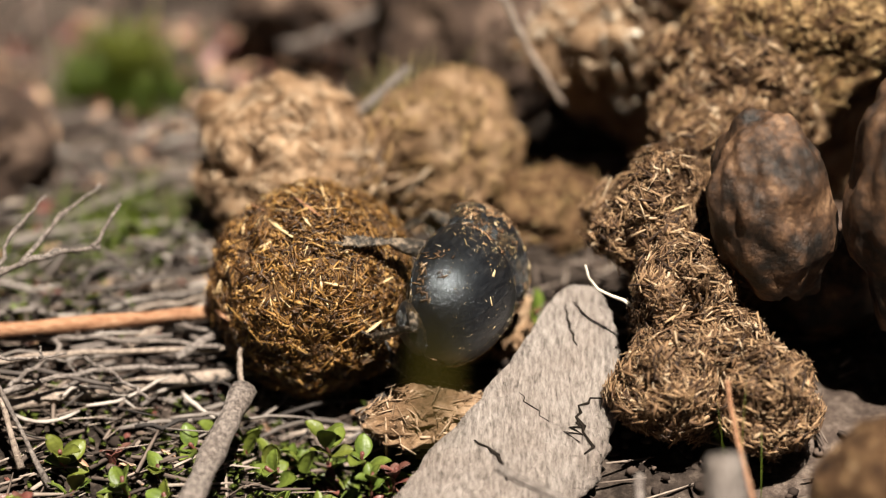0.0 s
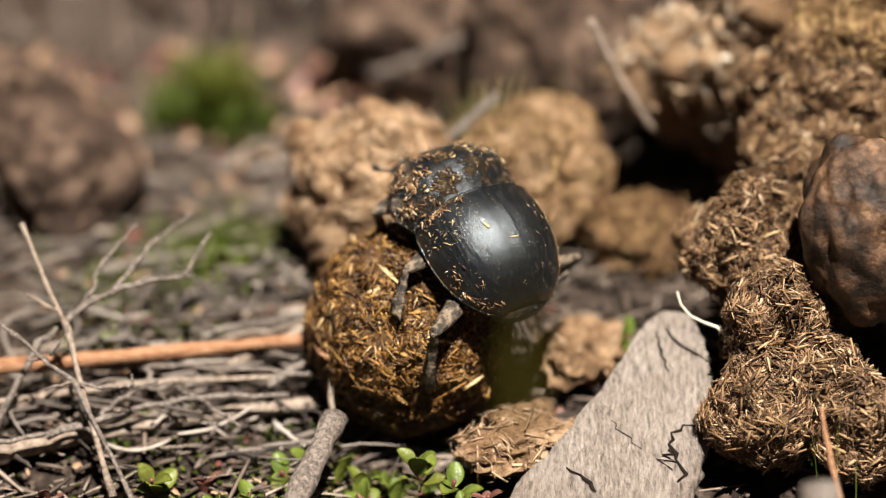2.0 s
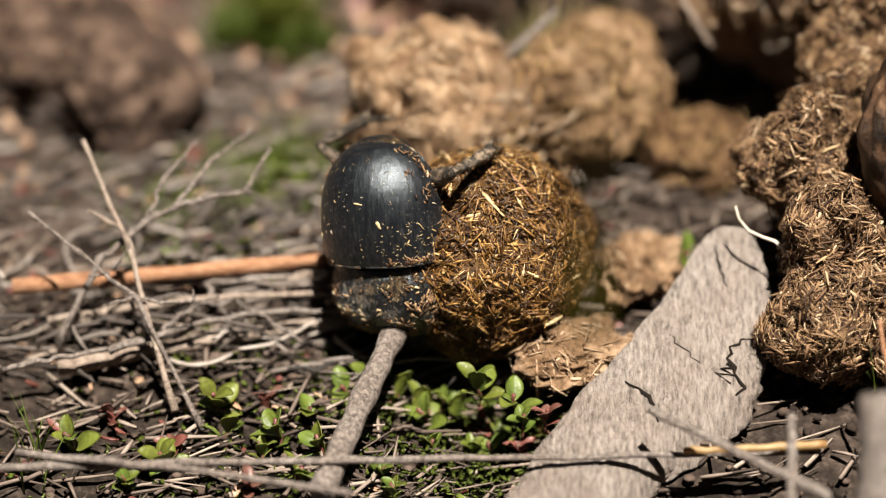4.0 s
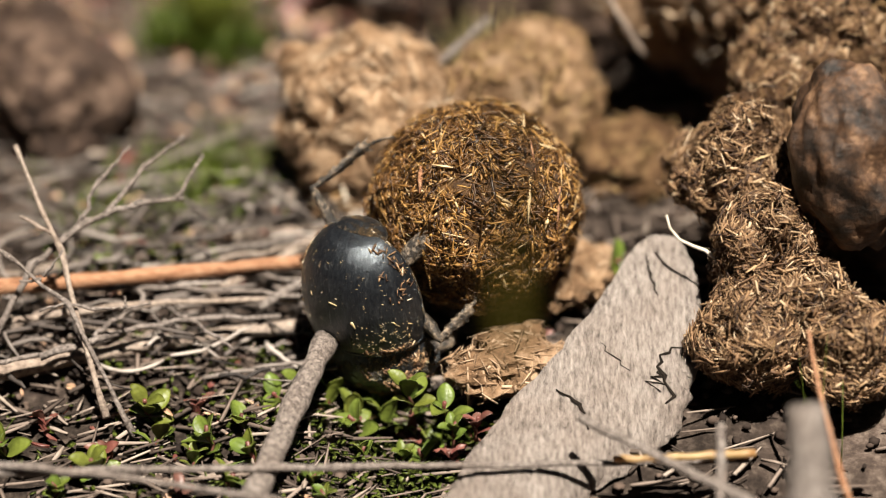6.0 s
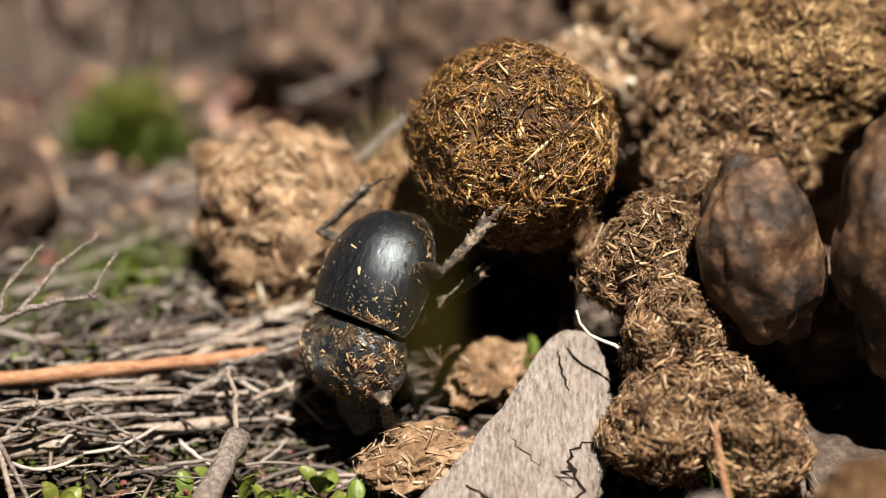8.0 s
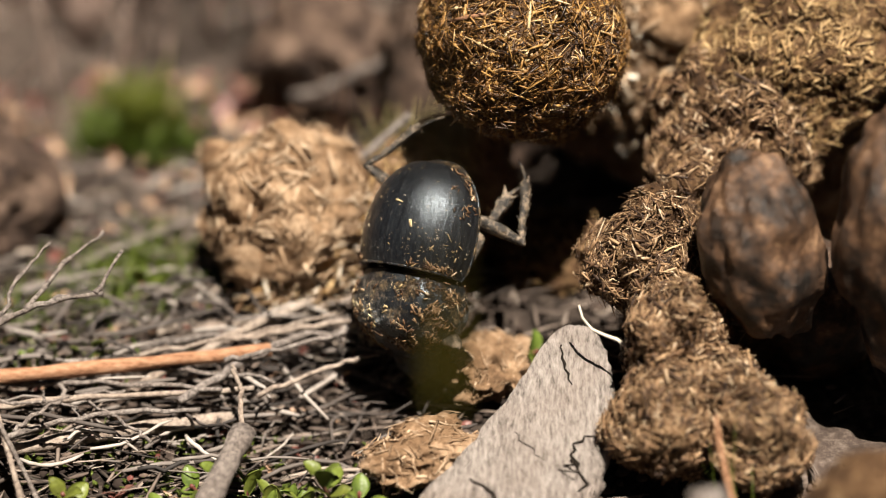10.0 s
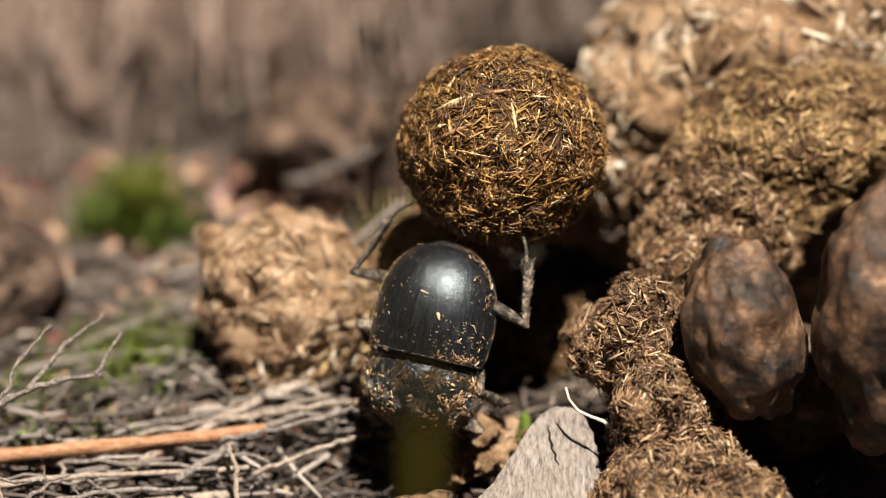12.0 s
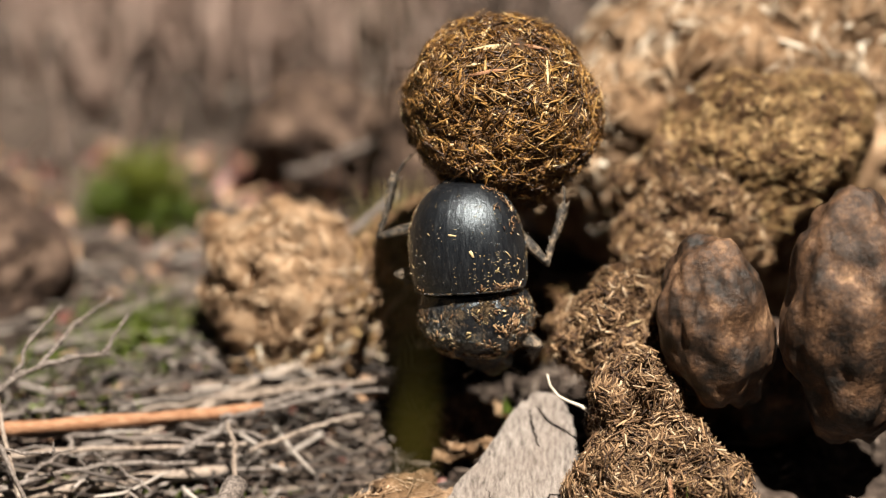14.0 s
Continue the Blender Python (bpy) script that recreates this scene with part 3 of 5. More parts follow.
def build_log():
    """A weathered, flaring branch end that leans on the heap, broken off on one side."""
    rng = random.Random(5)
    stations = [((39.6, 11.0, 11.9), 3.6, 4.6, 3.2), ((38.4, 5.0, 8.6), 7.0, 8.0, 4.6), ((36.4, -2.8, 4.0), 9.9, 9.9, 5.5), ((31.3, -11.9, -0.6), 12.3, 13.3, 6.4), ((26.3, -19.9, -4.3), 14.2, 16.6, 6.8), ((20.1, -29.3, -7.8), 14.5, 8.7, 7.3), ((13.0, -42.7, -10.8), 13.4, 5.7, 7.2), ((5.8, -57.7, -12.6), 12.2, 5.6, 6.6)]
    b, rings, seg, n = Build(), [], 110, 130
    normal = Vector((0, 0.62, 0.78))
    for i in range(n + 1):
        u = i / n * (len(stations) - 1)
        k = min(int(u), len(stations) - 2)
        w = u - k
        c = Vector(stations[k][0]).lerp(Vector(stations[k + 1][0]), w)
        left, right, thick = [stations[k][j] * (1 - w) + stations[k + 1][j] * w for j in (1, 2, 3)]
        ring = []
        for j in range(seg):
            a = 2 * math.pi * j / seg
            cx, cn = math.cos(a), math.sin(a)
            side = right if cx > 0 else left
            e = abs(cx) ** 0.75 * math.copysign(1, cx)
            ragged = (1 + 0.10 * noise.noise(Vector((u * 3.2, 4 + cx, cn))) + ((0.10 * noise.noise(Vector((u * 9, 9, cn * 2))) + 0.07 * noise.noise(Vector((u * 26, 5, cn * 3)))) if cx > 0.5 else 0))
            h = thick * (math.copysign(abs(cn) ** 0.8, cn) + 0.10 * noise.noise(Vector((cx * 6, u * 1.2, 2))) + 0.07 * noise.noise(Vector((cx * 16, u * 2.5, 7))) + 0.04 * noise.noise(Vector((cx * 40, u * 6, 3))))
            ring.append((c + Vector((e * side * ragged, 0, 0)) + normal * h) * MM)
        rings.append(ring)
    verts = [p for r in rings for p in r]
    faces = [(i * seg + j, i * seg + (j + 1) % seg, (i + 1) * seg + (j + 1) % seg, (i + 1) * seg + j) for i in range(n) for j in range(seg)]
    faces += [tuple(range(seg - 1, -1, -1)), tuple(n * seg + j for j in range(seg))]
    b.add(verts, faces)
    log = tagged(part("weathered_branch", b, GREYWOOD), "weathered pale grey broken branch leaning on the dung heap", "branch")

    def crack(pts, r):
        cb = Build()
        cb.tube([Vector(p) * MM for p in pts], [r * MM * (0.35 + 0.65 * math.sin(math.pi * (i + 0.6) / len(pts))) * rng.uniform(0.6, 1.3) for i in range(len(pts))], 6, 0.3, rng, 0.6)
        part("crack", cb, CRACK, log, "dark crack in the grey wood")

    def on_log(u, e, lift=0.0):
        k = min(int(u), len(stations) - 2)
        w = u - k
        c = Vector(stations[k][0]).lerp(Vector(stations[k + 1][0]), w)
        left, right, thick = [stations[k][j] * (1 - w) + stations[k + 1][j] * w for j in (1, 2, 3)]
        cx = abs(e) ** (1 / 0.75)
        return c + Vector((e * (right if e > 0 else left), 0, 0)) + normal * (thick * ((1 - cx * cx) ** 0.4 + 0.03) + lift)

    crack([on_log(4.30 + 0.095 * i, -0.31 + 0.128 * i + 0.02 * (-1) ** i) for i in range(9)], 0.34)
    crack([on_log(2.9 + 0.14 * i, 0.86 - 0.19 * math.sin(i * 0.42) + 0.03 * (-1) ** i) for i in range(10)], 0.42)
    crack([on_log(3.66 + 0.07 * i, 0.71 + 0.02 * i * (-1) ** i) for i in range(7)], 0.30)
    crack([on_log(0.86 + 0.14 * i, -0.22 + 0.06 * i + 0.02 * (-1) ** i) for i in range(9)], 0.32)
    crack([on_log(3.1 + 0.12 * i, -0.2 + 0.10 * i + 0.04 * math.sin(i * 2.1)) for i in range(7)], 0.16)


build_log()


def stick(name, a, b, r0, r1, mat, label, category="stick", bend=1.5, seed=1, group="sticks", nodes=14):
    """A dry stick from a to b (millimetres), slightly bent and knotty."""
    rng = random.Random(seed)
    a, b = Vector(a), Vector(b)
    off = Vector((rng.uniform(-1, 1), rng.uniform(-1, 1), rng.uniform(-0.3, 0.6))) * bend
    pts, rad = [], []
    for i in range(nodes + 1):
        u = i / nodes
        p = a.lerp(b, u) + off * math.sin(math.pi * u) + Vector((rng.gauss(0, 1), rng.gauss(0, 1), rng.gauss(0, 1))) * bend * 0.10
        pts.append(p * MM)
        rad.append((r0 + (r1 - r0) * u) * (1 + rng.uniform(-0.14, 0.14)) * MM)
    k = Build()
    k.tube(pts, rad, 10, 0.08, rng)
    return tagged(part(name, k, mat), label, category, group)


def twig(name, stem, branches, r, mat, label):
    """A forked dry twig: a stem and its branches, each a part."""
    rng = random.Random(len(branches) + int(stem[0][0]))
    root = thing(name, pose(*[c * MM for c in stem[0]]), label, "twig", "twigs")
    origin = Vector(stem[0])

    def piece(pname, pts, r0, r1):
        fine = []
        for p, q in zip(pts[:-1], pts[1:]):
            for i in range(5):
                fine.append(Vector(p).lerp(Vector(q), i / 5))
        fine.append(Vector(pts[-1]))
        fine = [(p - origin + Vector((rng.gauss(0, 1), rng.gauss(0, 1), rng.gauss(0, 1))) * r * 0.25) * MM for p in fine]
        n = len(fine) - 1
        k = Build()
        k.tube(fine, [(r0 + (r1 - r0) * i / n) * (1.55 if i % 5 == 0 else 1.0) * rng.uniform(0.85, 1.15) * MM for i in range(n + 1)], 7, 0.12, rng)
        part(pname, k, mat, root)

    piece("stem", stem, r, r * 0.55)
    for pts in branches:
        piece("branch", pts, r * 0.65, r * 0.35)


def build_sticks():
    grey = "dry grey-brown stick lying on the ground"
    stick("stick", (-21.0, -7.0, 3.9), (-32.2, -45.0, -5.7), 2.1, 2.4, STICK, "short flat grey stick with cracked bark", bend=0.6, seed=3)
    stick("stick", (-93.2, 7.1, 5.8), (-18.1, 20.8, 5.6), 1.5, 1.3, REDSTICK, "long reddish-brown stick lying in the litter", bend=1.0, seed=4)
    stick("stick", (-83.2, -8.4, -2.9), (-24.6, 10.1, -3.1), 1.5, 1.2, PALESTICK, "pale peeled stick lying on the soil", bend=1.5, seed=5)
    spots = [((-86.2, 1.5, 2.0), (-20.3, 10.2, 2.7), 1.0), ((-76.5, 14.5, 1.6), (-26.4, 8.0, 3.8), 0.8), ((-69.9, 26.8, 1.6), (-13.8, 36.9, 4.5), 1.1), ((-44.4, 12.3, 1.7), (-5.8, 42.8, 6.5), 1.5), ((-60.2, 20.7, 2.6), (-16.3, 10.2, 4.7), 0.7),
             ((-73.5, -9.6, 1.3), (-30.5, 4.8, 1.9), 0.9), ((-41.6, 34.8, 1.6), (4.1, 42.8, 7.6), 1.0), ((-34.5, 5.8, 2.8), (-1.9, 34.9, 5.5), 1.2), ((-91.9, -14.1, 0.5), (-59.0, -1.8, 1.0), 0.8), ((-30.0, 24.9, 4.5), (10.0, 31.0, 7.5), 0.9), ((-57.2, 40.8, 1.7), (-33.0, 56.0, 4.9), 0.9),
             ((-26.3, 14.5, 6.6), (-0.0, 24.9, 8.5), 0.7), ((-45.0, 22.8, 3.5), (-5.9, 31.0, 7.5), 0.6), ((-78.4, 48.5, 1.8), (-44.7, 57.8, 3.9), 1.2), ((-64.0, 59.6, 2.1), (-28.0, 85.8, 4.2), 1.1), ((-22.0, -0.7, 1.0), (-24.4, 9.2, 8.7), 0.8),
             ((-65.1, -2.9, 1.1), (-44.5, 10.2, 2.7), 0.6), ((-38.8, -5.1, 1.2), (-52.6, 8.0, 2.7), 0.5), ((-20.3, 8.0, 2.7), (2.0, 20.8, 4.6), 0.8), ((-18.0, 26.9, 5.5), (8.0, 24.9, 8.5), 0.7), ((-23.9, 31.0, 3.5), (-2.1, 20.8, 7.5), 0.6), ((-86.0, 22.7, 0.6), (-47.5, 34.9, 2.5), 0.7)]
    for i, (a, b, r) in enumerate(spots):
        stick("stick", a, b, r * 0.72, r * 0.5, STICK if i % 3 else PALESTICK, grey if i % 3 else "dry pale brown stick lying on the ground", bend=2.8, seed=20 + i)
    stick("stick", (-88.7, -45.4, -0.2), (54.0, -34.9, -4.2), 0.75, 0.5, STICK, "thin grey stem lying across the soil", bend=1.0, seed=60, nodes=30)
    stick("stick", (-84.8, -42.7, 1.1), (-26.1, -52.6, -1.0), 0.7, 0.6, STICK, "thin grey stem lying across the soil", bend=1.4, seed=61)
    stick("stick", (29.9, -38.0, -2.1), (54.4, -36.0, -2.0), 0.6, 0.8, DRYGRASS, "flattened yellow grass stem beside the branch", bend=1.0, seed=62)
    stick("stick", (46.9, -62.7, -8.1), (48.0, -42.7, 8.2), 0.9, 0.8, STICK, "upright grey twig stub", bend=0.8, seed=63)
    stick("stick", (24.2, -35.3, 4.7), (59.3, -60.3, -0.4), 0.7, 1.0, STICK, "thin grey twig crossing the branch", bend=0.8, seed=64)
    stick("wood_stub", (62.6, -74.0, -12.0), (60.0, -62.0, 24.0), 5.5, 3.4, STICK, "thick grey-brown upright wood stub beside the heap", bend=0.8, seed=65, group="")
    stick("stick", (71.5, -55.1, -6.9), (63.4, -28.3, 18.5), 0.6, 0.35, REDSTICK, "thin reddish stem leaning on the dung heap", bend=1.0, seed=66)
    stick("root_thread", (25.9, 64.9, 50.4), (39.0, 63.8, 26.5), 0.9, 0.55, PALESTICK, "pale dry root hanging from the dung pad", "root", bend=1.2, seed=67, group="")
    stick("stick", (-8.6, 58.2, 21.5), (8.2, 67.5, 33.5), 0.9, 0.8, STICK, "grey twig caught between old dung balls", bend=0.6, seed=68)
    stick("stick", (-20.5, 131.4, 8.9), (14.0, 119.4, 31.7), 1.3, 1.0, STICK, grey, bend=3, seed=69)
    twig("twig", [(-55.4, -20.3, -8.5), (-68.4, -5.5, 10.5), (-78.9, -0.5, 17.3), (-88.1, 4.2, 23.3)],
         [[(-68.4, -5.5, 10.5), (-63.1, -6.0, 9.5), (-57.4, -5.9, 9.6), (-53.1, -5.9, 10.7)], [(-57.5, -5.9, 9.7), (-57.5, -4.9, 11.6)], [(-68.4, -5.5, 10.5), (-73.0, -7.6, 10.2)], [(-73.0, -1.5, 13.9), (-68.9, -0.9, 18.7)], [(-73.2, -2.7, 13.9), (-77.1, -1.9, 12.9)]],
         0.5, STICK, "thin forked grey twig with small side spurs")
    twig("twig", [(-60.6, -19.2, -5.6), (-70.1, 2.8, 16.7), (-79.3, 16.8, 31.2)], [[(-71.6, 5.1, 19.1), (-77.7, 9.2, 20.3)]], 0.6, PALESTICK, "slender straight dry stem standing in the litter")
    twig("twig", [(-83.5, -2.9, -1.0), (-75.7, 4.3, 12.8), (-66.2, 9.1, 19.3), (-56.1, 11.7, 21.8), (-48.0, 12.2, 22.7)],
         [[(-49.5, 12.2, 22.6), (-44.8, 18.9, 28.0)], [(-62.4, 10.1, 20.3), (-55.7, 18.9, 25.9), (-49.0, 25.4, 29.0)], [(-67.4, 8.5, 18.4), (-63.9, 13.5, 25.8), (-58.3, 18.8, 29.7)]],
         0.72, STICK, "pale grey forked twig arching over the litter")
    rng = random.Random(9)
    curl = Build()
    pts = [Vector(p) * MM for p in ((40.5, 5.5, 22.6), (41.1, 4.4, 20.5), (42.8, 2.9, 18.9), (45.2, 1.8, 18.2), (47.4, 0.8, 17.8), (49.3, -0.4, 16.9), (50.1, -1.2, 15.1), (50.0, -2.4, 12.9))]
    curl.tube(pts, [0.22 * MM, 0.26 * MM, 0.3 * MM, 0.32 * MM, 0.36 * MM, 0.4 * MM, 0.4 * MM, 0.3 * MM], 7, 0.08, rng)
    tagged(part("curled_root", curl, PALEROOT), "pale curled rootlet sticking out of the dung", "root")


build_sticks()


def build_straws():
    rng = random.Random(33)
    for x, y, z, ln in ((57.9, 31.1, 31.8, 6.4), (61.4, 30.3, 31.5, 7.4), (63.3, 31.5, 32.6, 4.9), (52.8, 15.1, 32.9, 5.1), (57.4, 13.5, 29.9, 4.6), (50.4, 10.8, 28.4, 4.1), (56.7, -1.2, 22.6, 5.2), (88.1, 64.8, 59.2, 8.5), (99.0, 63.0, 49.3, 7.6), (80.0, 66.5, 55.0, 7.5)):
        k = Build()
        turn = rng.uniform(-0.6, 0.5)
        d = Vector((math.cos(turn), 0.2 * math.sin(turn), rng.gauss(-0.1, 0.25)))
        c = Vector((x, y, z))
        k.tube([(c + d * (ln * u) + Vector((0, 0, 0.4 * math.sin(3 * u)))) * MM for u in (-0.5, -0.2, 0.15, 0.5)], [0.22 * MM, 0.38 * MM, 0.34 * MM, 0.16 * MM], 6, 0.15, rng, 0.45)
        tagged(part("straw", k, CHIP), "pale split straw lying on the dung heap", "straw", "loose straws")


build_straws()

# ---- plants ----


def leaf_mesh(length, width, fold, cup, seed):
    rng = random.Random(seed)
    b, nu, nv = Build(), 10, 6
    top = []
    for i in range(nu + 1):
        u = i / nu
        w = width * math.sin(math.pi * min(1, u * 0.94 + 0.04)) ** 0.75
        for j in range(nv + 1):
            v = 2 * j / nv - 1
            top.append(Vector((u * length, v * w, fold * abs(v) * w + cup * math.sin(u * 2.4) * length + rng.gauss(0, 0.008) * length)))
    m = nv + 1
    t = 0.16 * MM
    verts = top + [p - Vector((0, 0, t)) for p in top]
    k = len(top)
    quads = [(i * m + j, (i + 1) * m + j, (i + 1) * m + j + 1, i * m + j + 1) for i in range(nu) for j in range(nv)]
    faces = quads + [tuple(k + q for q in reversed(f)) for f in quads]
    edge = [i * m for i in range(nu + 1)] + [nu * m + j for j in range(1, m)] + [i * m + nv for i in range(nu - 1, -1, -1)] + [j for j in range(nv - 1, 0, -1)]
    faces += [(a, c, c + k, a + k) for a, c in zip(edge, edge[1:] + edge[:1])]
    b.add(verts, faces)
    return b.mesh("leaf")


def seedling(m, seed, mat, pairs, size, label):
    """A small creeping seedling: a stem with pairs of oval leaves."""
    rng = random.Random(seed)
    root = thing("seedling", m, label, "plant", "seedlings")
    k = Build()
    pts = [Vector((0, 0, -1.5 * MM))] + [Vector((rng.gauss(0, 0.35), rng.gauss(0, 0.35), i * 1.5)) * MM * size for i in range(pairs + 1)]
    k.tube(pts, [0.4 * MM] * len(pts), 6)
    part("stem", k, REDLEAF, root)
    meshes = [leaf_mesh(rng.uniform(3.2, 4.6) * MM * size, rng.uniform(1.1, 1.6) * MM * size, 0.3, 0.12, seed * 5 + i) for i in range(2)]
    for i in range(pairs):
        for side in (0, 180):
            part("leaf", meshes[i % 2], mat, root, m=Matrix.Translation(pts[i + 1]) @ pose(0, 0, 0, rng.uniform(-20, 20), -rng.uniform(10, 65), i * 90 + side + rng.uniform(-25, 25)))
    return root


def build_plants():
    rng = random.Random(77)
    green = "small green seedling with glossy oval leaves"
    protos = [seedling(pose(-6 * MM, -16 * MM, -5 * MM), 1, LEAF, 3, 1.35, green), seedling(pose(0 * MM, -18 * MM, -6 * MM), 2, LEAF, 2, 1.2, green),
              seedling(pose(2 * MM, -24 * MM, -7 * MM), 3, LEAF, 3, 0.85, green), seedling(pose(6 * MM, -22 * MM, -7 * MM), 4, REDLEAF, 3, 0.85, "small russet seedling with dull oval leaves")]
    spots = [(-12, -8.5), (-6, -7), (1, -8), (-8, -11), (-2, -12), (6, -10), (-13, -13), (-5, -15), (2, -16), (-17, -11), (9, -14), (-9, -19), (-22, -6), (5, -21), (-15, -20), (-28, -6), (-30, -10), (-12, -5), (-46, -12), (-50, -20), (-44, -28), (-40, -24), (-36, -18), (-58, -24),
             (-33, -28), (-38, -33), (-25, -30), (-55, -14), (-47, -36), (-20, -34), (-62, -30), (-10, -36), (15, -40), (-60, 30), (-52, 26), (-66, 22), (-45, 48), (32, 26), (-70, -18), (-78, -26), (-16, -12), (-68, -34)]
    for i, (x, y) in enumerate(spots):
        x, y = x + rng.uniform(-1.5, 1.5), y + rng.uniform(-1.5, 1.5)
        src = protos[3] if i % 5 == 3 else protos[i % 3]
        copy_thing(src, pose(x * MM, y * MM, ground_z(x * MM, y * MM) - 0.3 * MM, rng.uniform(-25, 25), rng.uniform(-25, 25), rng.uniform(0, 360)))
    b = Build()
    for k in range(1500):
        x, y = (rng.gauss(-0.038, 0.022), rng.uniform(-0.045, 0.012)) if k % 2 else (rng.gauss(-0.006, 0.012), rng.uniform(-0.030, -0.002))
        if x > 0.012:
            continue
        q = Vector((x, y, ground_z(x, y) + rng.uniform(0.2, 1.4) * MM))
        d = Vector((rng.gauss(0, 1), rng.gauss(0, 1), rng.gauss(0, 0.4))).normalized()
        s = d.cross(Vector((rng.gauss(0, 0.4), rng.gauss(0, 0.4), 1))).normalized()
        w, ln = rng.uniform(0.5, 1.1) * MM, rng.uniform(1.2, 2.6) * MM
        up = d.cross(s) * 0.2 * MM
        b.add([q, q + d * ln * 0.5 + s * w, q + d * ln, q + d * ln * 0.5 - s * w, q + d * ln * 0.5 + up], [(0, 1, 4), (1, 2, 4), (2, 3, 4), (3, 0, 4), (0, 3, 2, 1)])
    tagged(part("ground_cover", b, LEAF), "tiny green leaflets creeping over the soil", "ground cover", kind="stuff")

    def tuft(name, x, y, n, height, spread, mat, label, width=0.5, lean=0.25):
        t = Build()
        for _ in range(n):
            px, py = x + rng.gauss(0, spread), y + rng.gauss(0, spread)
            base = Vector((px * MM, py * MM, ground_z(px * MM, py * MM) - 1 * MM))
            h = height * rng.uniform(0.5, 1.1) * MM
            bend = Vector((rng.gauss(0, lean), rng.gauss(0, lean), 0)) * h
            t.tube([base + Vector((0, 0, h * u)) + bend * u * u for u in (0, 0.35, 0.7, 1)], [width * MM, width * 0.9 * MM, width * 0.6 * MM, width * 0.12 * MM], 4, 0, None, 0.35)
        tagged(part(name, t, mat), label, "grass", kind="stuff")

    tuft("grass_tuft", -59.5, 124.0, 260, 11.0, 3.6, GRASS, "short green grass tuft in the litter", 0.7, 0.35)
    tuft("grass_tuft", -54.5, 127.0, 300, 15.5, 3.8, GRASS, "taller green grass tuft in the litter", 0.7, 0.35)
    tuft("grass_tuft", -50.5, 121.0, 170, 8.0, 4.6, GRASS, "low green grass tuft in the litter", 0.6, 0.5)
    tuft("grass_tuft", -46.4, 61.5, 260, 7.2, 9.0, GRASS, "low yellowish-green grass in the litter", 0.6, 0.5)
    tuft("grass_tuft", -61.1, 44.7, 200, 6.5, 11.2, GRASS, "low yellowish-green grass in the litter", 0.5, 0.5)
    tuft("grass_tuft", 6.4, 77.5, 60, 26.2, 3.5, DRYGRASS, "pale green grass tuft behind the old dung balls", 0.6, 0.2)
    tuft("grass_tuft", -84.1, -30.2, 9, 16.0, 2.1, GRASS, "few thin green grass blades", 0.28, 0.3)
    tuft("dry_stems", -46.0, 262.0, 620, 42.0, 44.0, DRYSTEM, "pale dry stems standing far behind", 0.9, 0.5)
    tuft("grass_tuft", 67.1, -25.7, 8, 25.4, 2.1, GRASS, "few thin green blades before the dung heap", 0.3, 0.2)


build_plants()


def build_blade():
    """A broad grass blade that arches over, droops close before the lens and sways."""
    root = thing("grass_blade", pose(0, 0, 0), "broad olive green grass blade arching over and drooping", "grass")
    b = Build()
    # across, along its droop, and towards the viewer
    pts = [(Vector((r, 0, 0)) + Vector((0, 0.47, 0.88)) * u + Vector((0, -0.88, 0.47)) * c) * MM for r, u, c in ((0, 0, 0), (0, 1.2, 0.2), (0, 4, 0.8), (0, 9, 2), (0, 14, 5), (0, 19, 14), (0, 24, 30), (0, 31, 54), (0, 42, 78), (0, 64, 94), (50, 78, 94), (110, 50, 80), (150, -20, 40), (160, -120, 0))]
    wid = [0.7, 1.5, 2.0, 2.0, 1.8, 1.4, 1.1, 0.9, 0.9, 1.0, 1.2, 1.5, 1.8, 2.0]
    verts = []
    for p, w in zip(pts, wid):
        verts += [p + Vector((-w, 0.3, 0)) * MM, p + Vector((0, -0.4, 0)) * MM, p + Vector((w, 0.3, 0)) * MM, p + Vector((0, -0.1, 0)) * MM]
    faces = []
    for i in range(len(pts) - 1):
        for j in range(4):
            faces.append((i * 4 + j, i * 4 + (j + 1) % 4, i * 4 + 4 + (j + 1) % 4, i * 4 + 4 + j))
    faces += [(0, 1, 2, 3), tuple(len(pts) * 4 - 1 - j for j in range(4))]
    b.add(verts, faces)
    part("blade", b, OLIVE, root)
    return root


blade = build_blade()

# ---- the rolled dung ball ----


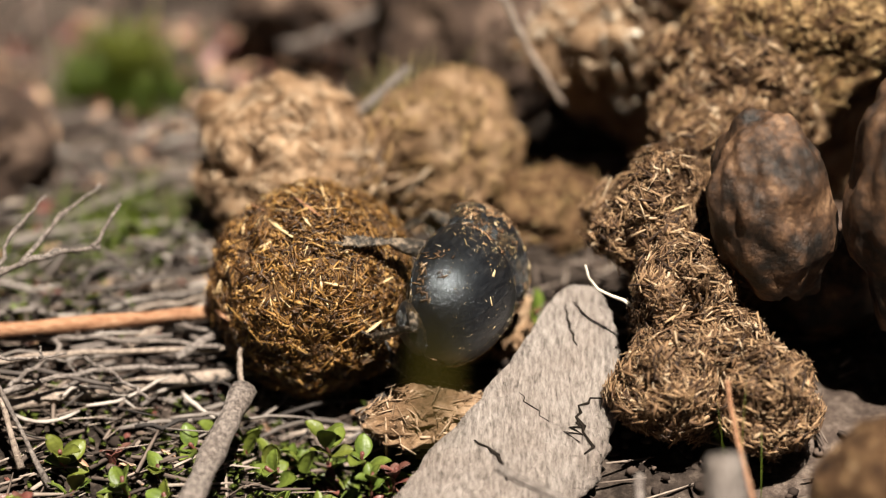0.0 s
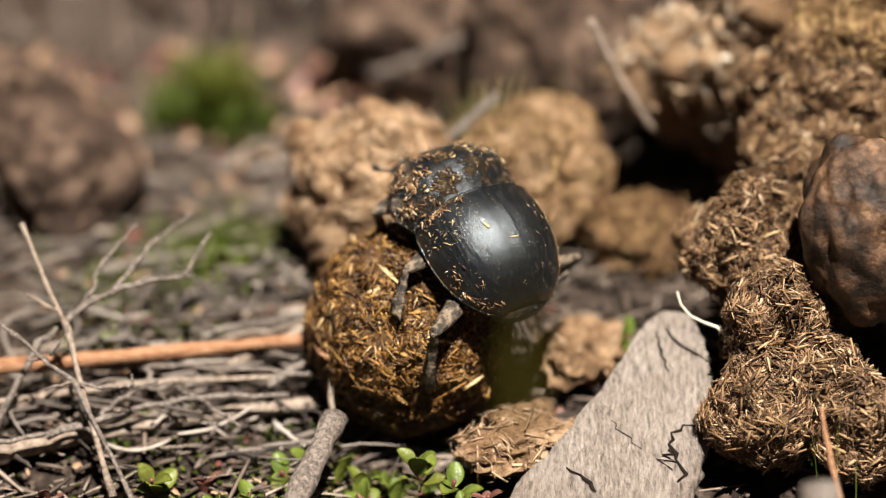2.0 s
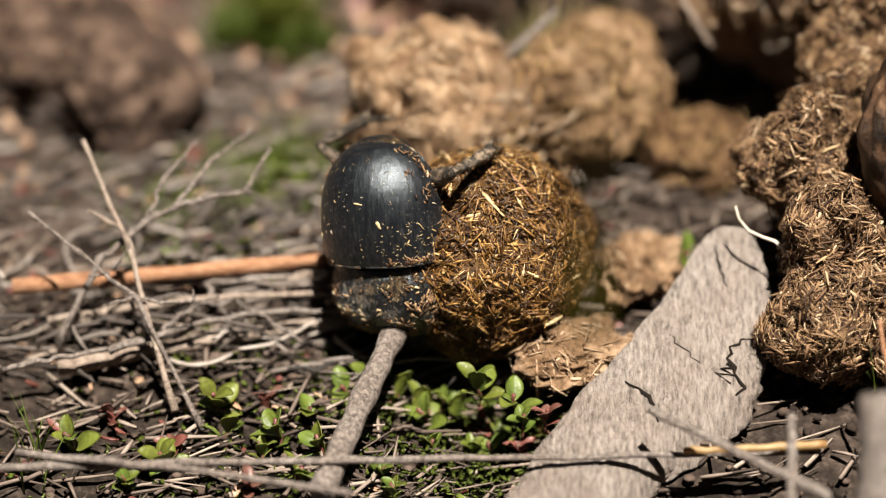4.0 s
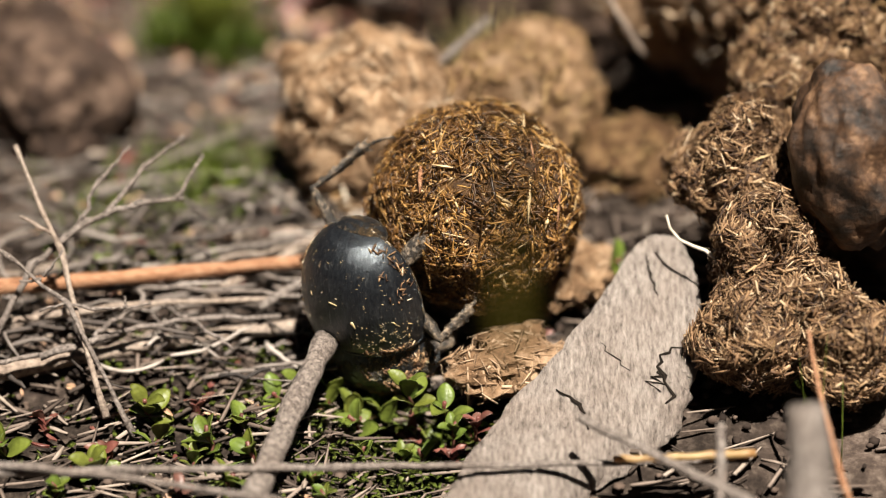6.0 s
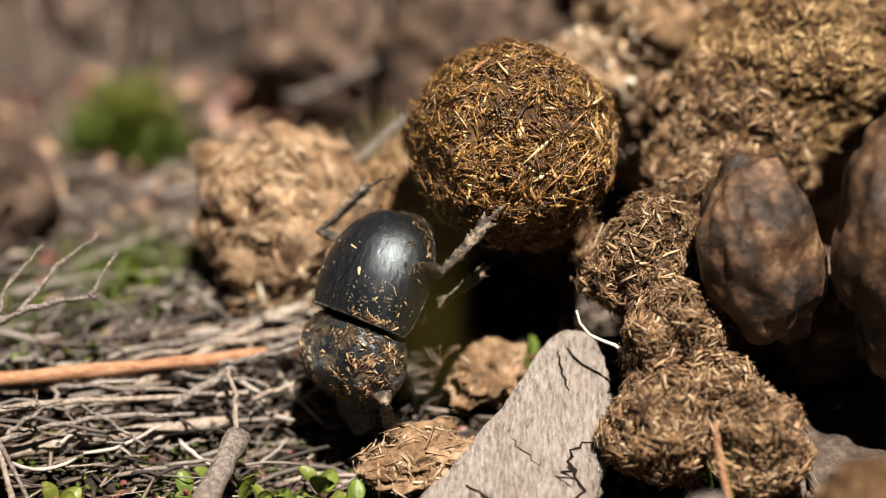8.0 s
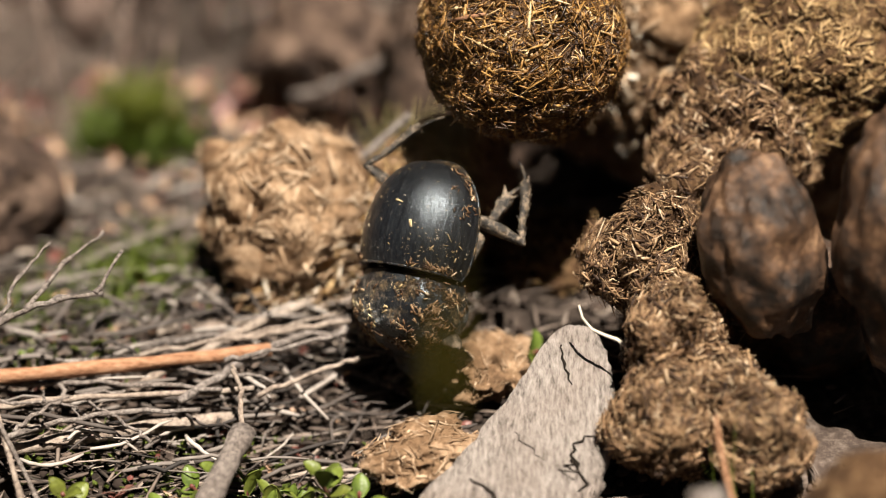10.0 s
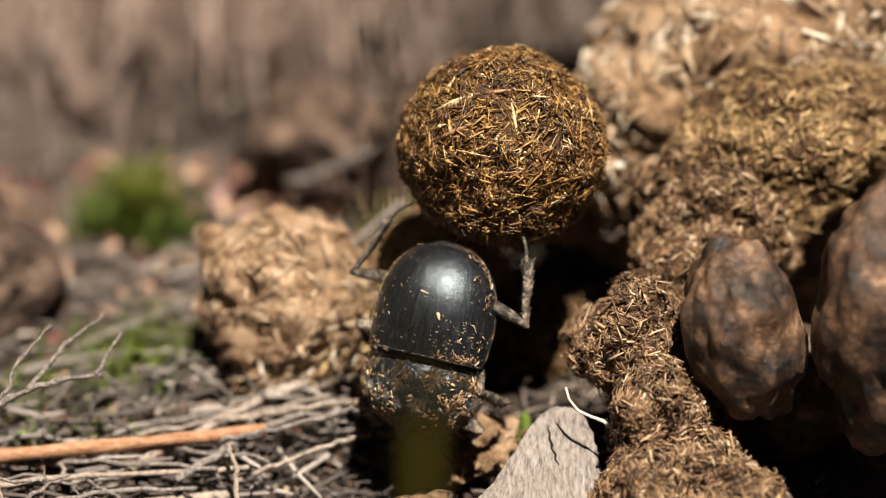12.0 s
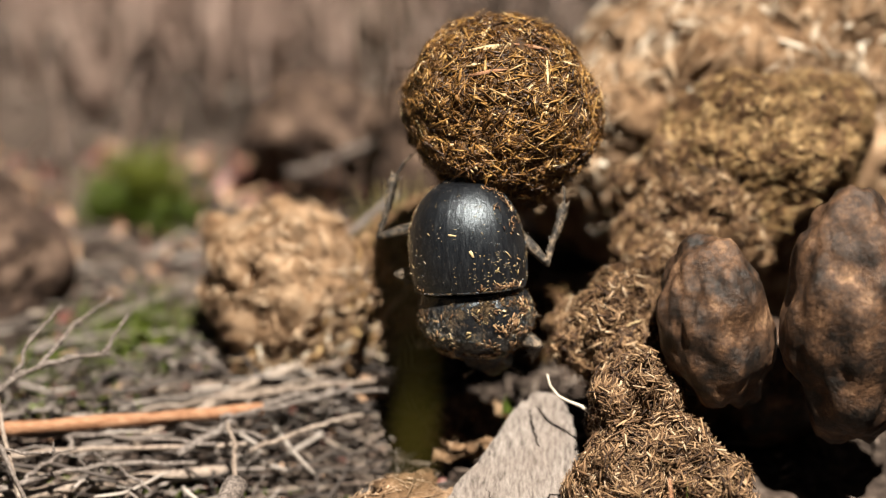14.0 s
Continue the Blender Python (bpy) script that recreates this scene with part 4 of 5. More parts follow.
def build_ball():
    r = 19.1 * MM
    ob = part("dung_ball", rough_ball((r, r, r), 60, 0.08, 0.05, 6), BALL_CORE)
    tagged(ob, "fresh ochre-brown dung ball packed with chopped grass", "dung ball")
    coat = part("straw_coat", straw_coat((r, r, r), 60, 0.08, 0.05, 21000, (0.9 * MM, 4.2 * MM), (0.05 * MM, 0.26 * MM), 0.35 * MM), BALL_FIBRE, ob)
    tagged(coat, "chopped grass fibres pressed into the ball", kind="stuff")
    flakes = part("chopped_grass", straw_coat((r, r, r), 60, 0.08, 0.05, 6500, (0.35 * MM, 1.5 * MM), (0.20 * MM, 0.48 * MM), 0.25 * MM), BALL_FIBRE, ob)
    tagged(flakes, "short flat flakes of chewed grass on the ball", kind="stuff")
    loose = part("loose_straw", straw_coat((r, r, r), 60, 0.08, 0.05, 1500, (3.0 * MM, 7.5 * MM), (0.05 * MM, 0.20 * MM), 0.9 * MM), BALL_FIBRE, ob)
    tagged(loose, "longer straws sticking out of the ball", kind="stuff")
    rng = random.Random(61)

    def chip(d, length, width, turn, mat, label, lift=0.4):
        d = Vector(d).normalized()
        p = d * r * rough_radius(d, 60, 0.08, 0.05) + d * lift * MM
        t = d.cross(Vector((0, 0, 1))).normalized()
        t = Matrix.Rotation(radians(turn), 3, d) @ t
        k = Build()
        k.tube([p - t * length / 2 * MM, p, p + t * length / 2 * MM], [width * 0.4 * MM, width * MM, width * 0.5 * MM], 6, 0.15, rng, 0.5)
        part("straw_chip", k, mat, ob, label)

    chip((0.55, -0.80, 0.06), 4.2, 0.55, 20, CHIP, "white straw chip")
    chip((-0.86, -0.52, 0.0), 5.0, 1.0, 0, REDSTICK, "orange bark flake")
    chip((-0.25, -0.95, -0.03), 3.6, 0.7, 5, REDSTICK, "red-brown bark flake")
    chip((0.1, -0.75, -0.75), 7.0, 0.35, 80, CHIP, "long straw")
    chip((-0.31, -0.36, 0.88), 8.5, 0.75, -11, CHIP, "pale straw chip")
    chip((-0.51, 0.00, 0.86), 7.0, 0.40, 30, REDSTICK, "red-brown stem")
    chip((-0.04, -0.20, 0.98), 8.0, 0.45, -39, REDSTICK, "red-brown bark flake")
    chip((-0.35, 0.30, 0.88), 6.5, 0.35, -19, CHIP, "long straw")
    chip((-0.02, 0.50, 0.87), 6.0, 0.40, -33, CHIP, "long straw")
    chip((-0.07, 0.98, -0.17), 4.5, 0.30, 163, CHIP, "white straw chip")
    chip((0.77, -0.57, 0.42), 6.0, 0.30, 177, CHIP, "long straw")
    return ob


ball = build_ball()

# ---- the beetle: x to the head, z to the back ----


def shell_point(s, a, length, x0, widths, heights, sign):
    """A point of a domed plate: s along it, a across it (0: crest, 1: rim)."""
    def curve(tab, u):
        k = min(int(u * (len(tab) - 1)), len(tab) - 2)
        w = u * (len(tab) - 1) - k
        p0, p1, p2, p3 = tab[max(k - 1, 0)], tab[k], tab[k + 1], tab[min(k + 2, len(tab) - 1)]
        return 0.5 * (2 * p1 + (p2 - p0) * w + (2 * p0 - 5 * p1 + 4 * p2 - p3) * w * w + (3 * p1 - p0 - 3 * p2 + p3) * w ** 3)
    s = min(max(s, 0.0), 1.0)
    w, h = max(0.05, curve(widths, s)), max(0.05, curve(heights, s))
    g = a * math.pi / 2 * 1.08
    return Vector((x0 + length * s, sign * (w * math.copysign(abs(math.sin(g)) ** 0.92, g) + (0.015 if length < 0 else 0.0)), h * math.cos(g) - 0.6))


def plate(x0, length, widths, heights, signs, nu=36, nv=22, groove=0.0, bow=0.0, whole=False):
    b = Build()
    for sign in signs:
        grid, m = [], nv + 1
        for i in range(nu + 1):
            for j in range(m):
                s, a = 1 - (1 - i / nu) ** 1.7, (2 * j / nv - 1 if whole else j / nv)
                p = shell_point(s, a, length, x0, widths, heights, sign)
                p.x -= bow * (p.y / 11.0) ** 2 * (1 - s if length > 0 else s)
                if groove:
                    p.z -= groove * (0.5 - 0.5 * math.cos(a * math.pi * 14)) * math.sin(math.pi * s) * 0.5
                grid.append(p * MM)
        inner = [p * 0.93 - Vector((0, 0, 0.5 * MM)) for p in grid]
        k = len(grid)
        quads = [(i * m + j, (i + 1) * m + j, (i + 1) * m + j + 1, i * m + j + 1) for i in range(nu) for j in range(nv)]
        faces = quads + [tuple(k + q for q in reversed(f)) for f in quads]
        b.add(grid + inner, faces)
        edge = [i * m for i in range(nu + 1)] + [nu * m + j for j in range(1, m)] + [i * m + nv for i in range(nu - 1, -1, -1)] + [j for j in range(nv - 1, 0, -1)]
        n = len(edge)
        b.add([grid[q] for q in edge] + [inner[q] for q in edge], [(q, (q + 1) % n, (q + 1) % n + n, q + n) for q in range(n)])
    return b


def dome(top, start, peak, power, n=25):
    """A profile that swells from start to top at peak, then rounds off to nothing."""
    out = []
    for i in range(n):
        s = i / (n - 1)
        if s < peak:
            out.append(top - (top - start) * (1 - s / peak) ** 2)
        else:
            out.append(top * max(0.0, 1 - ((s - peak) / (1 - peak)) ** power) ** (1 / power))
    return out


EL_W = dome(11.9, 11.3, 0.26, 2.3)
EL_H = dome(10.6, 9.0, 0.34, 2.2)
PR_W = [10.0, 11.4, 12.0, 12.2, 11.9, 11.1, 9.8, 7.8, 4.6]
PR_H = [7.6, 9.3, 10.1, 10.5, 10.2, 9.3, 7.7, 5.3, 2.4]
PR_LEN = 17.2


def build_beetle():
    root = thing("beetle", pose(0, 0, 0), "large black dung beetle with dusty domed shell", "beetle")
    rng = random.Random(88)
    covers = []
    for sign in (1, -1):
        covers.append(part("wing_case", plate(-0.5, -21.8, EL_W, EL_H, (sign,), groove=0.11), SHELL, root, "domed black wing case with faint grooves"))
        edge = [shell_point(0.0, 0.02 + 0.049 * i, -21.8, -0.5, EL_W, EL_H, sign) for i in range(20)] + [shell_point(1 - (1 - 0.05 * i) ** 1.7, 1.0, -21.8, -0.5, EL_W, EL_H, sign) for i in range(1, 19)]
        rim = Build()
        rim.tube([q * MM for q in edge], [0.26 * MM] * len(edge), 6, 0.1, rng)
        part("rim", rim, DUSTY, covers[-1])
    pron = part("pronotum", plate(0.2, PR_LEN, PR_W, PR_H, (1,), nu=34, nv=48, bow=-1.6, whole=True), DUSTY, root, "domed black neck shield caked with dung dust")
    droop = Matrix.Translation((0, 0, 6 * MM)) @ pose(0, 0, 0, 0, 20, 0) @ Matrix.Translation((0, 0, -6 * MM))
    pron.matrix_basis = droop
    # a shield-shaped head with a notched rim
    b = Build()
    v, f = ICO[4]
    b.add([Vector((18.0 + d.x * 4.8 * (1 + 0.10 * math.cos(5 * math.atan2(d.y, d.x)) * (d.x > 0)), d.y * 5.4, -1.0 + d.z * 1.8 - 1.4 * max(0, d.x))) * MM for d in v], f)
    head = part("head", b, DUSTY, root, "flat black digging head", m=droop)
    for sign in (1, -1):
        b = Build()
        b.add([(Vector((16.6, sign * 4.7, -0.4)) + d * 1.0) * MM for d in ICO[2][0]], ICO[2][1])
        part("eye", b, LEG, head)
        b = Build()
        b.tube([Vector(p) * MM for p in ((21.0, sign * 3.6, -2.6), (22.6, sign * 5.0, -3.0), (23.2, sign * 6.0, -2.7), (23.6, sign * 6.7, -2.4))], [0.3 * MM, 0.25 * MM, 0.6 * MM, 0.5 * MM], 6)
        part("antenna", b, LEG, head)
    b = Build()
    b.add([Vector((-9.5 + d.x * 12.6, d.y * 10.2, -0.8 + d.z * (4.2 if d.z < 0 else 2.0))) * MM for d in ICO[4][0]], ICO[4][1])
    part("abdomen", b, LEG, root, "dull black underside")
    b = Build()
    b.add([Vector((7.0 + d.x * 9.0, d.y * 9.8, -1.2 + d.z * (4.0 if d.z < 0 else 2.0))) * MM for d in ICO[3][0]], ICO[3][1])
    part("thorax", b, LEG, root, "dull black underside", m=droop)
    b = Build()
    v, f = ICO[3]
    b.add([Vector((-20.4 + d.x * 2.4 - 0.8 * d.z, d.y * 5.6 * (1 - 0.25 * max(0, -d.z)), -2.6 + d.z * 3.6)) * MM for d in v], f)
    part("tail_plate", b, DUSTY, root, "dull brownish tail plate below the wing cases")
    # two larger bits of straw that stay on one wing case
    bits = []
    for x, y, z, ln, w, turn in ((-8.4, 4.6, 9.35, 1.5, 0.55, 25), (-12.3, 0.95, 9.7, 1.7, 0.34, 80)):
        b = Build()
        a = Vector((math.cos(radians(turn)), math.sin(radians(turn)), -0.05))
        b.tube([a * (ln * u) * MM for u in (-0.5, -0.2, 0.2, 0.5)], [w * 0.5 * MM, w * 0.65 * MM, w * 0.5 * MM, w * 0.35 * MM], 6, 0.2, rng, 0.5)
        bits.append(part("straw_bit", b, CHIP, root, "pale yellow bit of straw stuck to the shell", m=pose(x * MM, y * MM, z * MM)))
    # dung flecks that stick to the shell
    for ob, x0, ln, ws, hs, n, sides in ((covers[0], -0.5, -21.8, EL_W, EL_H, 170, (1,)), (covers[1], -0.5, -21.8, EL_W, EL_H, 280, (-1,)), (pron, 0.2, PR_LEN, PR_W, PR_H, 900, (1, -1))):
        k = Build()
        for _ in range(n):
            s, a, sg = rng.uniform(0.03, 0.95), rng.uniform(0.05, 0.98), rng.choice(sides + (-1,))
            if ob is covers[0]:
                sg = 1
            if ob is covers[1] and rng.random() < 0.6:
                s, a = rng.gauss(0.45, 0.18), rng.gauss(0.74, 0.12)
            if ob is covers[0] and rng.random() < 0.6:
                s, a = rng.gauss(0.20, 0.10), rng.gauss(0.5, 0.22)
            s, a = min(max(s, 0.02), 0.95), min(max(a, 0.03), 0.98)
            if ob is pron and (noise.noise(Vector((s * 3, a * 3 * sg, 4))) < -0.05):
                continue
            p = shell_point(s, a, ln, x0, ws, hs, sg)
            dp = shell_point(s + 0.02, a, ln, x0, ws, hs, sg) - p
            dq = shell_point(s, a + 0.02, ln, x0, ws, hs, sg) - p
            nn = dp.cross(dq).normalized()
            if nn.dot(Vector((0, p.y * 0.5, p.z))) < 0:
                nn = -nn
            w = rng.uniform(-1, 1) * dp.normalized() + rng.uniform(-1, 1) * dq.normalized()
            big = rng.random() < (0.12 if ob is pron else 0.07)
            k.fibre((p + nn * 0.06) * MM, w.normalized(), nn, (rng.uniform(0.12, 0.6) if not big else rng.uniform(0.6, 1.4)) * MM, rng.uniform(0.02, 0.06) * MM * (3.2 if big else 1), 0.12 * MM)
        tagged(part("dung_flecks", k, CHIP, ob, "specks of straw stuck to the shell"), kind="stuff")
    # matted dung that cakes the sides of the neck shield and the rims of the wing cases
    for ob, x0, ln, ws, hs, n, spots in ((pron, 0.2, PR_LEN, PR_W, PR_H, 1500, ((0.30, 0.62, 1, 0.15, 0.22), (0.38, 0.60, -1, 0.20, 0.24), (0.72, 0.30, 1, 0.10, 0.30), (0.75, 0.45, -1, 0.12, 0.30))),
                                         (covers[0], -0.5, -21.8, EL_W, EL_H, 260, ((0.75, 0.80, 1, 0.14, 0.12), (0.03, 0.6, 1, 0.02, 0.3))),
                                         (covers[1], -0.5, -21.8, EL_W, EL_H, 260, ((0.70, 0.80, -1, 0.14, 0.12), (0.03, 0.6, -1, 0.02, 0.3)))):
        k = Build()
        for _ in range(n):
            cs, ca, sg, ds, da = rng.choice(spots)
            s, a = rng.gauss(cs, ds), rng.gauss(ca, da)
            if not (0.02 < s < 0.95 and 0.02 < a < 0.97) or noise.noise(Vector((s * 7, a * 6 * sg, 9))) < -0.02:
                continue
            p = shell_point(s, a, ln, x0, ws, hs, sg)
            dp = (shell_point(s + 0.02, a, ln, x0, ws, hs, sg) - p).normalized()
            dq = (shell_point(s, a + 0.02, ln, x0, ws, hs, sg) - p).normalized()
            nn = dp.cross(dq).normalized()
            if nn.dot(Vector((0, p.y * 0.5, p.z))) < 0:
                nn = -nn
            if ob is pron:
                p.x += 1.6 * (p.y / 11.0) ** 2 * (1 - s)
            w = (rng.uniform(-1, 1) * dp + rng.uniform(-1, 1) * dq).normalized()
            k.fibre((p + nn * rng.uniform(0.02, 0.22)) * MM, w, nn, rng.uniform(0.3, 1.7) * MM, rng.uniform(0.04, 0.24) * MM, 0.15 * MM)
        tagged(part("dirt_cake", k, PILE_FIBRE, ob, "matted tan dung caked on the shell"), kind="stuff")
    legs = []
    for name, x, y, z, fl, tl in (("front", 8.5, 6.0, -3.5, 8.0, 9.0), ("middle", -3.0, 7.0, -4.2, 9.5, 11.5), ("hind", -13.0, 6.2, -3.6, 13.0, 18.0)):
        for sign in (1, -1):
            b = Build()
            b.tube([Vector((fl * u, 0, 0.5 * math.sin(math.pi * u))) * MM for u in (-0.05, 0.1, 0.35, 0.65, 0.9, 1.02)], [0.9 * MM, 1.5 * MM, 1.9 * MM, 1.7 * MM, 1.15 * MM, 0.7 * MM], 10, 0.06, rng, 0.7)
            leg = part("leg", b, LEG, root, "black shiny leg with a spiny shin")
            b = Build()
            front = name == "front"
            shaft, wide = (0.92, 1.45) if front else (0.70, 1.0)
            n = 13
            us = [-0.03 + 1.03 * i / n for i in range(n + 1)]
            spine = [Vector((tl * shaft * u, 0.6 * math.sin(2.2 * u), 0.25 * math.sin(5 * u))) * MM for u in us]
            rad = [(0.62 + 0.62 * wide * max(0.0, u) ** 0.8 + 0.07 * math.sin(19 * u)) * MM for u in us]
            # the foot goes on as a string of small joints
            if not front:
                for i in range(1, 11):
                    u = shaft + (1 - shaft) * i / 10
                    spine.append(Vector((tl * u, 0.5 + 0.12 * i * sign, 0.04 * i * i * 0.4)) * MM)
                    rad.append((0.55 if i % 2 else 0.34) * (1 - 0.03 * i) * MM)
            thorns = []
            for i in range(2, n - 1):
                for side in ((1, 6) if front else (0, 3, 5, 8)):
                    if rng.random() < (0.75 if front else 0.7):
                        thorns.append((i, side, (rng.uniform(0.3, 0.9) * MM, rng.uniform(0.3, 0.75) * (2.4 if front else 1.0) * MM)))
            thorns += [(n - 1, side, (1.3 * MM, 1.0 * MM)) for side in (1, 4, 7)]
            if not front:
                thorns += [(len(spine) - 2, side, (0.9 * MM, 0.35 * MM)) for side in (1, 6)]
            b.spiny_tube(spine, rad, 10, thorns, 0.16, rng, 0.7)
            shin = part("shin", b, LEG, leg, m=pose(fl * MM, 0, 0))
            legs.append((name, sign, leg, shin, Vector((x, sign * y, z)) * MM, fl * MM, tl * MM))
    return root, legs, bits[0]


beetle, legs, straw_fleck = build_beetle()
cam.data.dof.focus_object = straw_fleck

# ---- motion ----
# the ball: t, place, turn
BALL_ROWS = [
    (0.00, -0.0094, 0.0190, 0.0102, 0.0, 0.0, 0.0),
    (0.50, -0.0111, 0.0185, 0.0097, 0.0, 0.0, 0.0),
    (1.00, -0.0109, 0.0168, 0.0097, 0.0, 0.0, 0.0),
    (1.50, -0.0092, 0.0136, 0.0098, 5.0, 5.0, 0.0),
    (2.00, -0.0080, 0.0153, 0.0098, 7.0, 7.0, 2.0),
    (2.50, -0.0069, 0.0154, 0.0098, 10.0, 10.0, 3.0),
    (3.00, -0.0036, 0.0092, 0.0097, 12.0, 12.0, 5.0),
    (3.50, -0.0051, 0.0092, 0.0096, 7.0, 14.0, 7.0),
    (5.80, 0.0032, 0.0141, 0.0192, 40.0, 60.0, 20.0),
    (6.00, 0.0055, 0.0162, 0.0187, 44.0, 64.0, 23.0),
    (6.50, 0.0170, 0.0112, 0.0155, 55.0, 75.0, 30.0),
    (7.00, 0.0157, 0.0111, 0.0193, 65.0, 85.0, 35.0),
    (7.50, 0.0216, 0.0258, 0.0320, 75.0, 95.0, 40.0),
    (8.00, 0.0289, 0.0330, 0.0432, 93.0, 99.0, 40.0),
    (10.30, 0.0310, 0.0471, 0.0577, -36.6, 55.2, -160.7),
    (10.50, 0.0300, 0.0445, 0.0576, -36.6, 55.2, -160.7),
    (11.00, 0.0295, 0.0419, 0.0577, -18.1, 53.7, -145.9),
    (11.50, 0.0299, 0.0404, 0.0597, -1.9, 49.6, -133.4),
    (12.00, 0.0292, 0.0399, 0.0568, -22.0, 62.0, -135.0),
    (12.50, 0.0301, 0.0398, 0.0592, -20.8, 50.1, -143.1),
    (13.00, 0.0316, 0.0381, 0.0591, -32.3, 48.7, -140.0),
    (13.50, 0.0335, 0.0367, 0.0614, -33.9, 42.1, -134.3),
    (14.00, 0.0311, 0.0348, 0.0669, -33.9, 42.1, -134.3),
]
# the beetle: t, place, turn
BEETLE_ROWS = [
    (0.00, 0.0204, 0.0109, 0.0172, 75.5, -0.6, 64.4),
    (0.50, 0.0192, 0.0117, 0.0149, 70.5, -9.3, 65.2),
    (1.00, 0.0195, 0.0125, 0.0174, 65.7, -44.7, 60.7),
    (1.50, 0.0070, 0.0130, 0.0290, -0.0, -53.5, 157.7),
    (2.00, 0.0029, 0.0129, 0.0354, 1.5, -32.7, 124.8),
    (2.50, -0.0012, 0.0126, 0.0390, -3.0, -22.6, 126.4),
    (3.00, -0.0183, 0.0060, 0.0339, 8.7, 13.4, -146.1),
    (3.50, -0.0241, -0.0003, 0.0206, 14.4, 49.5, -102.5),
    (5.80, -0.0120, -0.0002, 0.0065, -165.0, 71.6, 62.2),
    (6.00, -0.0138, -0.0003, 0.0025, 174.8, 80.6, 50.6),
    (6.50, -0.0043, -0.0009, 0.0070, -129.3, 58.5, 110.2),
    (7.00, -0.0086, -0.0012, 0.0100, -93.1, 65.0, 132.8),
    (7.50, -0.0073, 0.0041, 0.0091, 34.1, 65.5, -113.8),
    (8.00, 0.0008, 0.0103, 0.0174, 13.2, 51.2, -128.8),
    (10.30, 0.0094, 0.0201, 0.0233, 15.9, 55.2, -113.3),
    (10.50, 0.0083, 0.0195, 0.0262, 9.6, 60.2, -118.2),
    (11.00, 0.0117, 0.0181, 0.0272, 5.1, 56.2, -108.2),
    (11.50, 0.0124, 0.0164, 0.0284, 6.4, 56.7, -109.2),
    (12.00, 0.0137, 0.0151, 0.0241, -4.3, 60.5, -117.8),
    (12.50, 0.0130, 0.0145, 0.0256, 0.8, 57.3, -110.1),
    (13.00, 0.0171, 0.0131, 0.0257, -4.3, 67.9, -110.2),
    (13.50, 0.0192, 0.0128, 0.0305, 13.4, 66.3, -102.0),
    (14.00, 0.0249, 0.0118, 0.0379, 34.3, 70.5, -74.3),
]
# the blade: t, place of its tip, turn
BLADE_ROWS = [
    (0.00, 0.0135, -0.1700, 0.0940, 0, 0, 0),
    (0.50, 0.0136, -0.1700, 0.0936, 0, 0, 0),
    (1.00, 0.0138, -0.1700, 0.0949, 0, 0, 0),
    (1.50, 0.0126, -0.1700, 0.0974, 0, 0, 0),
    (2.00, 0.0122, -0.1700, 0.0992, 0, 0, 0),
    (2.50, 0.0128, -0.1700, 0.0996, 0, 0, 0),
    (3.00, 0.0122, -0.1700, 0.1012, 0, 0, 0),
    (3.50, 0.0132, -0.1700, 0.0985, 0, 0, 0),
    (5.80, 0.0116, -0.1700, 0.0975, 0, 0, 0),
    (6.00, 0.0123, -0.1700, 0.0982, 0, 0, 0),
    (6.50, 0.0124, -0.1700, 0.0924, 0, 0, 0),
    (7.00, 0.0129, -0.1700, 0.0913, 0, 0, 0),
    (7.50, 0.0124, -0.1700, 0.0995, 0, 0, 0),
    (8.00, 0.0187, -0.1700, 0.1064, 0, 0, 0),
    (10.30, 0.0209, -0.1700, 0.1018, 0, 0, 0),
    (10.50, 0.0206, -0.1700, 0.1021, 0, 0, 0),
    (11.00, 0.0216, -0.1700, 0.1053, 0, 0, 0),
    (11.50, 0.0208, -0.1700, 0.1021, 0, 0, 0),
    (12.00, 0.0191, -0.1700, 0.0985, 0, 0, 0),
    (12.50, 0.0195, -0.1700, 0.0991, 0, 0, 0),
    (13.00, 0.0184, -0.1700, 0.0966, 0, 0, 0),
    (13.50, 0.0195, -0.1700, 0.0936, 0, 0, 0),
    (14.00, 0.0200, -0.1700, 0.0987, 0, 0, 0),
]


def at_time(rows, t):
    """The pose between two rows."""
    for (ta, a), (tb, b) in zip(rows[:-1], rows[1:]):
        if t <= tb:
            w = (t - ta) / (tb - ta)
            return Matrix.LocRotScale(a.translation.lerp(b.translation, w), a.to_quaternion().slerp(b.to_quaternion(), w), None)
    return rows[-1][1]


def bend_leg(root, target, fl, tl, outward):
    """Two rods from root to target: the femur's turn and the shin's turn in the femur's space."""
    d = target - root
    reach = min(max(d.length, abs(fl - tl) * 1.05), (fl + tl) * 0.985)
    d = d.normalized()
    a = math.acos(max(-1, min(1, (fl * fl + reach * reach - tl * tl) / (2 * fl * reach))))
    side = (outward - d * outward.dot(d)).normalized()
    fdir = d * math.cos(a) + side * math.sin(a)
    sdir = (root + d * reach - (root + fdir * fl)).normalized()

    def frame_of(x):
        y = d.cross(side).normalized()
        z = x.cross(y).normalized()
        return Matrix((x, y, z)).transposed()

    f = frame_of(fdir)
    return f, f.transposed() @ frame_of(sdir)


